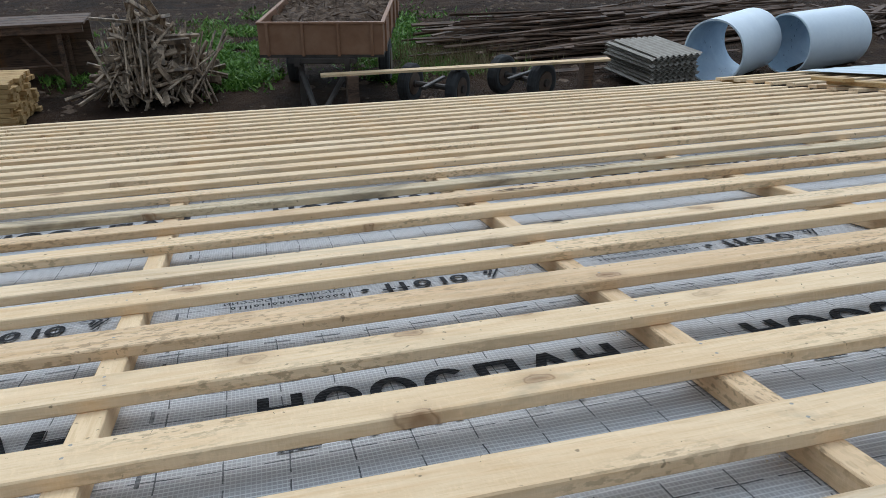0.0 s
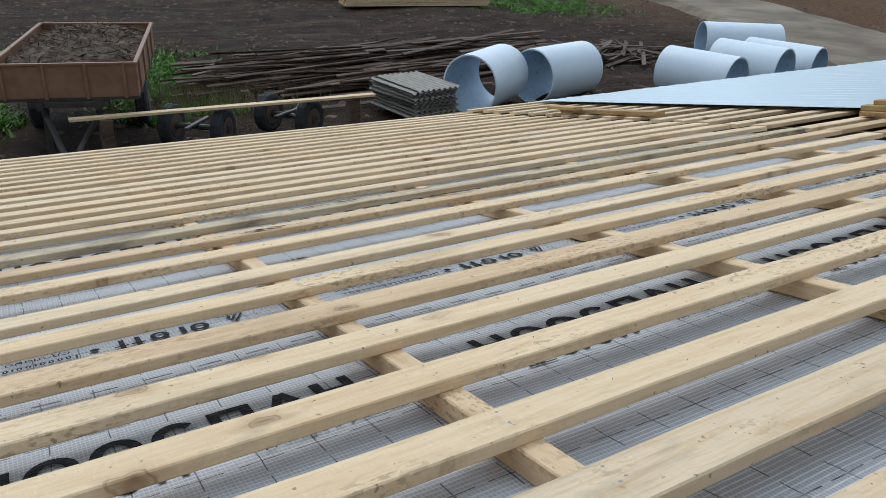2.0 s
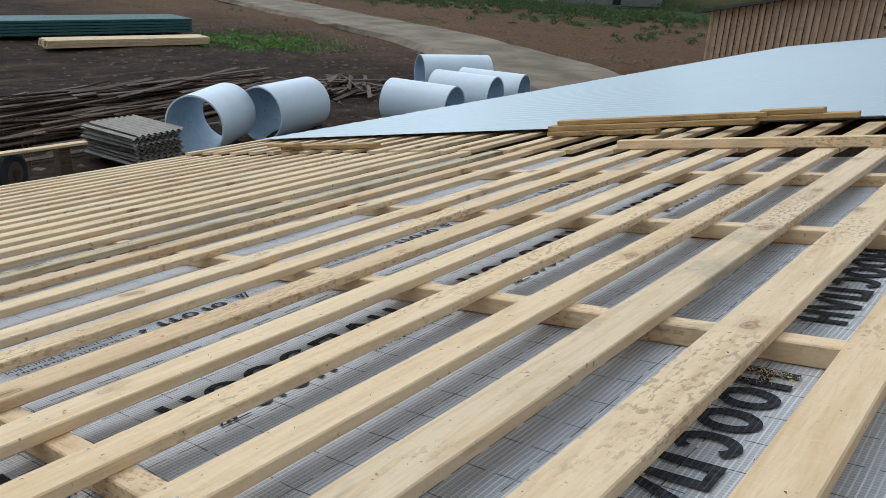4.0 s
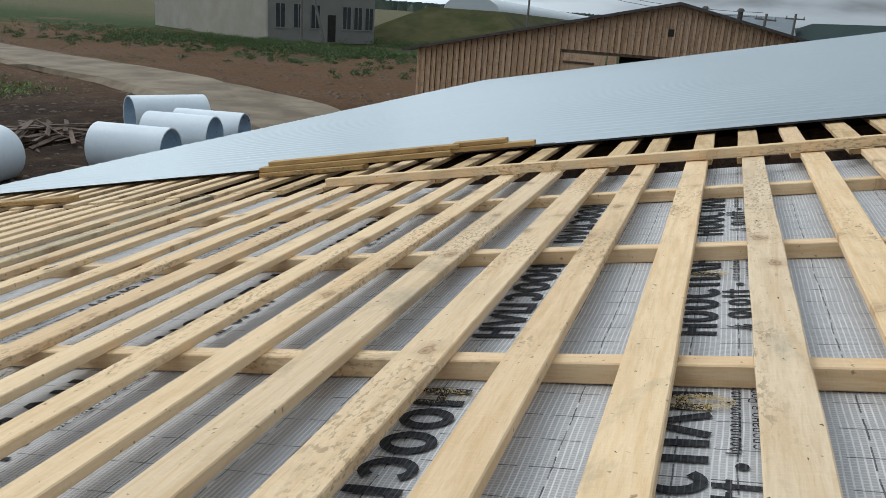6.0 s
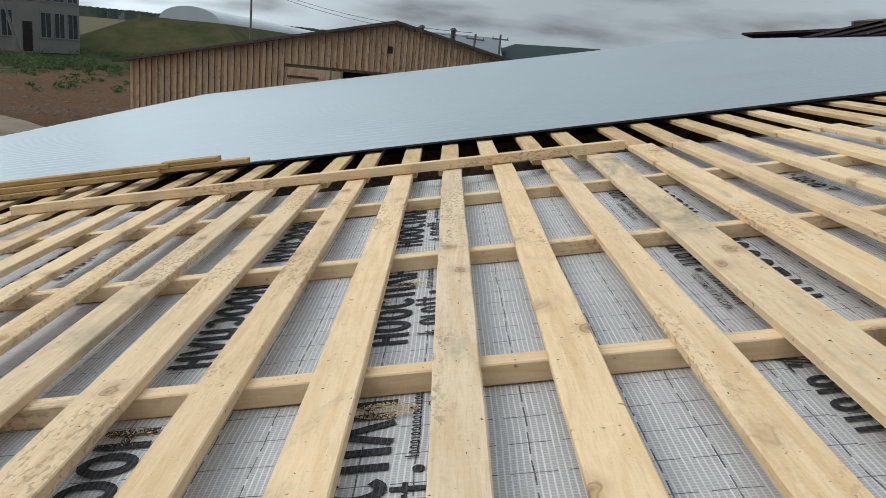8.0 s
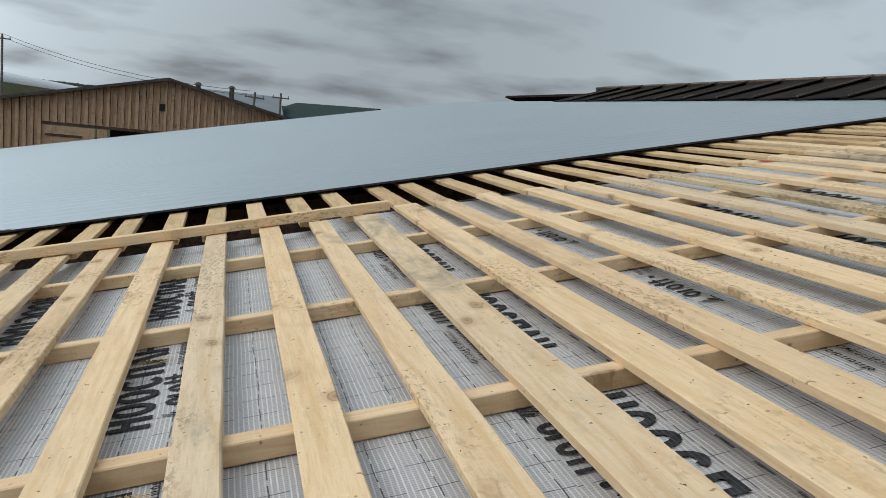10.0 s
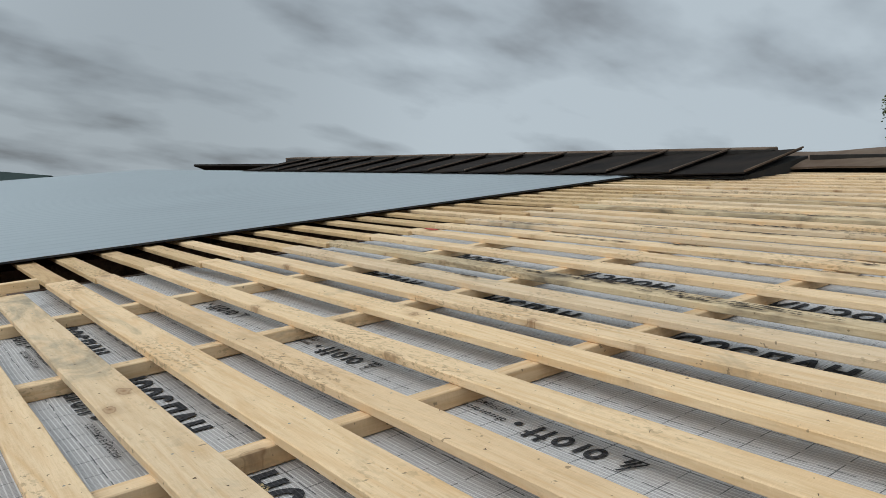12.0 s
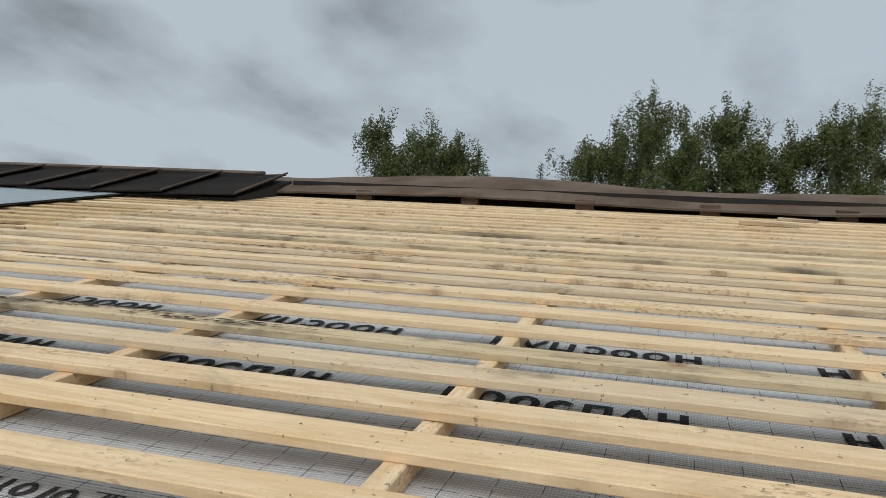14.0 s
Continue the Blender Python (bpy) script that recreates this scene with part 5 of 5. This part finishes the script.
def brick_house():
    """A two-storey block of pale brick with rows of dark windows."""
    c = Vector((-44.5, 69.0))
    h = 7.6
    m = T(c.x, c.y, GROUND + 0.6)
    b = empty("brick_building", m @ Matrix.Rotation(radians(62), 4, "Z"), "two-storey pale brick building with dark windows", "building")
    L, D = 13.4, 28.0
    wall = part("front_wall", box(0, L, 0, 0.4, -0.6, h), PLASTER_GREY, b)
    part("side_wall", box(0, 0.4, 0.4, D, -0.6, h), BRICK_WHITE, b)
    part("back_wall", box(0.4, L, D - 0.4, D, -0.6, h), BRICK_WHITE, b)
    part("end_wall", box(L - 0.4, L, 0.4, D - 0.4, -0.6, h), BRICK_WHITE, b)
    part("roof", box(-0.3, L + 0.3, -0.3, D + 0.3, h, h + 0.35), SLATE_GREY, b)
    for k, x in enumerate((0.9, 3.0, 5.1, 7.3, 9.1, 10.6, 12.1)):
        for z in (0.9, 4.4):
            if k == 3 and z < 2:
                # Near-black plate painted as the shade of an open doorway.
                d = part("door", box(x - 0.1, x + 0.9, -0.03, 0.05, -0.5, 2.3), HOLLOW_SHADE, b, "dark doorway")
                continue
            wn = part("window", box(x, x + 1.05, -0.02, 0.06, z, z + 2.3), GLASS_DARK, b)
            for fx in (x - 0.06, x + 0.5, x + 1.05):
                part("frame_post", box(fx, fx + 0.07, -0.06, 0.02, z - 0.05, z + 2.35), FRAME_WHITE, wn)
            part("sill", box(x - 0.1, x + 1.15, -0.12, 0.0, z - 0.12, z - 0.02), FRAME_WHITE, wn)


brick_house()


def far_sheds():
    hall = empty("long_hangar", T(-31.6, 95, GROUND) @ Matrix.Rotation(radians(92.5), 4, "Z") @ Matrix.Rotation(radians(0.7), 4, "Y"), "long white arched hangar on a grassy rise far off", "hangar")
    bm = bmesh.new()
    rows = []
    for i in range(17):
        a = math.pi * i / 16
        rows.append([bm.verts.new((v, 3.6 * math.cos(a), 4.35 + 1.75 * math.sin(a))) for v in (0, 200)])
    for p, q in zip(rows, rows[1:]):
        bm.faces.new((p[0], p[1], q[1], q[0]))
    for e in (0, 1):
        bm.faces.new([r[e] for r in rows][:: 1 if e else -1])
    bmesh.ops.recalc_face_normals(bm, faces=bm.faces[:])
    part("arched_skin", bm, HANGAR, hall)
    bm = bmesh.new()
    low = [(-14, -12, -1), (205, -12, -1), (205, 14, -1), (-14, 14, -1), (-2, -4.5, 4.4), (202, -4.5, 4.4), (202, 5, 4.4), (-2, 5, 4.4)]
    vs = [bm.verts.new(p) for p in low]
    for f in ((0, 1, 5, 4), (1, 2, 6, 5), (2, 3, 7, 6), (3, 0, 4, 7), (4, 5, 6, 7)):
        bm.faces.new([vs[i] for i in f])
    part("grassy_bank", bm, FIELD, hall, "grown-over earth bank")

    def shed(name, label, x, y, az, l, d, h, rise, roof_mat, wall_mat):
        s = empty(name, T(x, y, GROUND) @ Matrix.Rotation(-radians(az), 4, "Z"), label, "shed")
        part("wall", box(-l / 2, l / 2, -d / 2, d / 2, 0, h), wall_mat, s)
        for t in (-1, 1):
            bm = bmesh.new()
            vs = [bm.verts.new(p) for p in ((-l / 2 - 0.4, t * (d / 2 + 0.5), h - 0.1), (l / 2 + 0.4, t * (d / 2 + 0.5), h - 0.1), (l / 2 + 0.4, 0, h + rise), (-l / 2 - 0.4, 0, h + rise))]
            bm.faces.new(vs if t < 0 else vs[::-1])
            thicken(bm, 0.15)
            part("roof_slope", bm, roof_mat, s)
        return s

    g = shed("grey_shed", "long shed with a grey profiled roof", -1.0, 92, 0, 12, 22, 3.2, 2.6, ROOF_GREY, PLASTER_GREY)
    for x in (-2.5, 1.0):
        part("vent_pipe", tube((x, -4.5, 4.4), (x, -4.5, 6.1), 0.28), STEEL_DARK, g)
        part("vent_cap", tube((x, -4.5, 6.1), (x, -4.5, 6.35), 0.45, 0.2), STEEL_DARK, g)
    shed("green_shed", "shed with a dark green roof", 10.5, 84, 78, 26, 12, 2.8, 2.6, ROOF_GREEN, PLASTER_GREY)
    tagged(part("boundary_wall", box(-6, 6, -0.2, 0.2, -0.2, 1.3, 0.02), PLASTER_GREY, m=T(-36.5, 97, GROUND) @ Matrix.Rotation(-0.3, 4, "Z")), "low pale concrete wall among weeds", "wall")


far_sheds()


def pole(x, y, h, lean, label, brace=False):
    p = empty("utility_pole", T(x, y, GROUND) @ Matrix.Rotation(lean, 4, "Y"), label, "pole", "wooden utility poles")
    part("post", tube((0, 0, -0.3), (0, 0, h), 0.14, 0.10), POLE_GREY, p)
    part("crossarm", box(-0.8, 0.8, -0.05, 0.05, h - 0.5, h - 0.38), POLE_GREY, p)
    for s in (-0.7, 0, 0.7):
        part("insulator", tube((s, 0, h - 0.38), (s, 0, h - 0.2), 0.05), FRAME_WHITE, p)
    if brace:
        part("brace_post", tube((2.6, 0, -0.3), (0.1, 0, h * 0.8), 0.12, 0.10), POLE_GREY, p)


pole(-39.5, 67, 9.5, 0.01, "weathered pole beside the brick building")
pole(-36.3, 66, 9.2, -0.28, "leaning strut pole beside the brick building")
pole(-22.5, 88, 9.0, 0.0, "weathered pole in the field")
pole(1.6, 66, 5.6, 0.05, "short weathered pole behind the barn", True)
pole(4.5, 75, 5.9, 0.0, "short weathered pole by the grey shed")


def wires():
    bm = bmesh.new()
    ends = [((-39.5, 67, GROUND + 9.2), (-22.5, 88, GROUND + 8.7)), ((-22.5, 88, GROUND + 8.7), (1.6, 66, GROUND + 5.3)), ((-39.5, 67, GROUND + 9.2), (-85, 60, GROUND + 9.2))]
    for a, b in ends:
        for dz in (0, 0.35):
            prev = None
            for i in range(11):
                u = i / 10
                p = Vector(a).lerp(Vector(b), u) + Vector((0, 0, dz - 0.9 * 4 * u * (1 - u)))
                if prev:
                    tube(prev, p, 0.02, seg=4, bm=bm, caps=False)
                prev = p
    tagged(part("overhead_wires", bm, WIRE), "thin dark overhead wires between the poles", "wires")


wires()


def parked_van():
    v = empty("parked_van", T(-78, 52, GROUND + 0.25) @ Matrix.Rotation(0.3, 4, "Z"), "small white van parked on the road far off", "van")
    bm = box(-2.1, 2.1, -0.85, 0.85, 0.4, 1.15, 0.12)
    box(-1.9, 1.1, -0.8, 0.8, 1.1, 1.9, 0.18, bm)
    part("body", bm, CAR_WHITE, v)
    for s in (-1, 1):
        part("side_window", box(-1.6, 0.8, s * 0.8 - 0.015, s * 0.8 + 0.015, 1.25, 1.7), GLASS_DARK, v)
        for x in (-1.3, 1.35):
            part("wheel", tyre(0.34, 0.2), RUBBER, v, m=T(x, s * 0.8, 0.34))


parked_van()


# ---- woods ----
def birch(x, y, h, crown, seed):
    """A birch: tapered trunk, rising limbs, and drooping sprays of small leaves."""
    r2 = random.Random(seed)
    tr = empty("birch_tree", T(x, y, GROUND - 0.1), "tall slender birch with loose drooping green crown", "tree", "birches behind the ridge")
    bm = tube((0, 0, 0), (0.1, 0, h * 0.5), 0.16, 0.10, 8)
    tube((0.1, 0, h * 0.5), (0.0, 0.1, h * 0.96), 0.10, 0.015, 6, bm)
    limbs = []
    crown *= 1.06
    for k in range(50):
        z = h * r2.uniform(0.32, 0.95)
        a = r2.uniform(0, 6.28)
        reach = crown * (1.05 - 0.72 * ((z / h) ** 5.0)) * r2.uniform(0.45, 1.2)
        tip = Vector((reach * math.cos(a), reach * math.sin(a), z + reach * r2.uniform(0.25, 0.9)))
        tip.z = min(tip.z, h * (1.0 - 0.10 * reach / crown))
        tube((0.05, 0.05, z), tip, 0.035, 0.008, 5, bm)
        limbs.append((Vector((0.05, 0.05, z)), tip))
    part("trunk", bm, BARK, tr, "dark and white birch trunk with limbs")
    bm = bmesh.new()
    for a, b in limbs + [(Vector((0, 0, h * 0.6)), Vector((0, 0.1, h)))] * 3:
        for s in range(20):
            u = r2.uniform(0.25, 1.05)
            c = a.lerp(b, u) + Vector((r2.gauss(0, 0.16), r2.gauss(0, 0.16), r2.gauss(0, 0.16)))
            if r2.random() < 0.2:
                continue
            droop = r2.uniform(0.5, 1.3)
            sway = Vector((r2.gauss(0.12, 0.15), r2.gauss(0, 0.15), -1)).normalized()
            for _ in range(40):
                p = c + sway * droop * r2.random() + Vector((r2.gauss(0, 0.065), r2.gauss(0, 0.065), r2.gauss(0, 0.06)))
                d = Vector((r2.gauss(0, 1), r2.gauss(0, 1), r2.gauss(-0.3, 0.8))).normalized() * r2.uniform(0.034, 0.068)
                e = d.cross(Vector((r2.gauss(0, 1), r2.gauss(0, 1), r2.gauss(0, 1)))).normalized() * r2.uniform(0.020, 0.038)
                bm.faces.new([bm.verts.new(q) for q in (p - d, p + e, p + d, p - e)])
    part("crown", bm, LEAF, tr)


def by_bearing(az, dist):
    return 0.24 + dist * math.sin(radians(az)), -1.22 + dist * math.cos(radians(az))


for i, (az, el, dist, crown) in enumerate(((68.4, 13.0, 34, 2.0), (71.8, 13.3, 34.5, 2.1), (73.8, 11.9, 35, 1.9), (83.6, 12.2, 34, 2.1), (85.6, 13.4, 34.5, 2.1), (87.9, 15.9, 35, 2.1),
                                          (90.4, 13.0, 34, 1.9), (92.9, 15.4, 35, 2.1), (94.8, 12.6, 34, 1.8), (97.2, 13.2, 35, 1.3), (99.9, 14.2, 35, 1.9), (102.2, 15.4, 36, 2.2), (105.5, 14.5, 36, 2.2))):
    bx, by = by_bearing(az, dist)
    birch(bx, by, 4.45 + dist * math.tan(radians(el)), crown, 100 + i)


def spruce(x, y, h):
    r2 = random.Random(77)
    tr = empty("spruce_tree", T(x, y, GROUND), "dark young spruce top behind the ridge", "tree")
    part("trunk", tube((0, 0, 0), (0, 0, h), 0.13, 0.01, 8), BARK, tr)
    bm = bmesh.new()
    for k in range(150):
        z = h * (0.3 + 0.7 * k / 150)
        reach = 0.16 * (h - z) + 0.12
        a = k * 2.4 + r2.uniform(-0.3, 0.3)
        d = Vector((math.cos(a), math.sin(a), 0.45))
        for s in range(14):
            p = Vector((0, 0, z)) + d * reach * s / 14
            q = p + Vector((r2.gauss(0, 0.1), r2.gauss(0, 0.1), r2.gauss(0.02, 0.06)))
            e = Vector((r2.gauss(0, 0.02), r2.gauss(0, 0.02), 0.015))
            bm.faces.new([bm.verts.new(v) for v in (p, p + e, q)])
    part("crown", bm, LEAF_DARK, tr)


spruce(*by_bearing(80.0, 36), 4.45 + 36 * math.tan(radians(10.0)))


def far_woods():
    """A low wooded ridge on the horizon with an uneven crest, and bushes nearer."""
    r2 = random.Random(15)
    bm = bmesh.new()
    for k in range(2600):
        az = r2.uniform(-62, 30)
        d = r2.uniform(620, 760)
        s = r2.uniform(4, 9)
        x, y = d * math.sin(radians(az)), d * math.cos(radians(az))
        top = 1.0 + 4.2 * (0.5 + 0.5 * noise.noise((az * 0.12, 0, 2))) + r2.uniform(0, 0.9)
        vs = [bm.verts.new((x + s * a * r2.uniform(0.6, 1.2), y + s * b * r2.uniform(0.6, 1.2), z)) for a, b, z in ((1, 0, -6), (0, 1, -6), (-1, 0, -6), (0, -1, -6), (0.4, 0.2, top), (-0.4, -0.2, top - 1))]
        for f in ((0, 1, 4), (1, 2, 4), (2, 5, 4), (2, 3, 5), (3, 0, 5), (0, 4, 5)):
            bm.faces.new([vs[i] for i in f])
    tagged(part("far_woods", bm, LEAF_FAR), "dark wooded ridge along the horizon", "woods", kind="stuff")
    bm = bmesh.new()
    for cx, cy, n, s0 in ((-46, 63, 170, 0.55), (-38, 63.5, 160, 0.5), (-32, 60, 130, 0.4), (-42, 58, 110, 0.3), (-30, 80, 100, 0.7), (-22.5, 150, 60, 2.0), (-56, 60, 70, 0.7), (-34, 52, 40, 0.35), (-27, 58, 50, 0.4), (-45, 52, 40, 0.35), (-52, 50, 40, 0.35), (-24, 46, 30, 0.3)):
        for _ in range(n):
            x, y = r2.gauss(cx, 5.5), r2.gauss(cy, 2.6)
            z = GROUND + r2.uniform(0.1, 0.9) * s0
            for _ in range(70):
                p = Vector((x, y, z)) + Vector((r2.gauss(0, 0.5), r2.gauss(0, 0.5), r2.gauss(0, 0.22))) * s0
                d = Vector((r2.gauss(0, 1), r2.gauss(0, 1), r2.gauss(0, 1))).normalized() * 0.06
                e = d.cross(Vector((r2.gauss(0, 1), r2.gauss(0, 1), r2.gauss(0, 1)))).normalized() * 0.038
                bm.faces.new([bm.verts.new(q) for q in (p - d, p + e, p + d, p - e)])
    tagged(part("bushes", bm, WEED), "green weeds and bushes along the building", "bushes", kind="stuff")


far_woods()
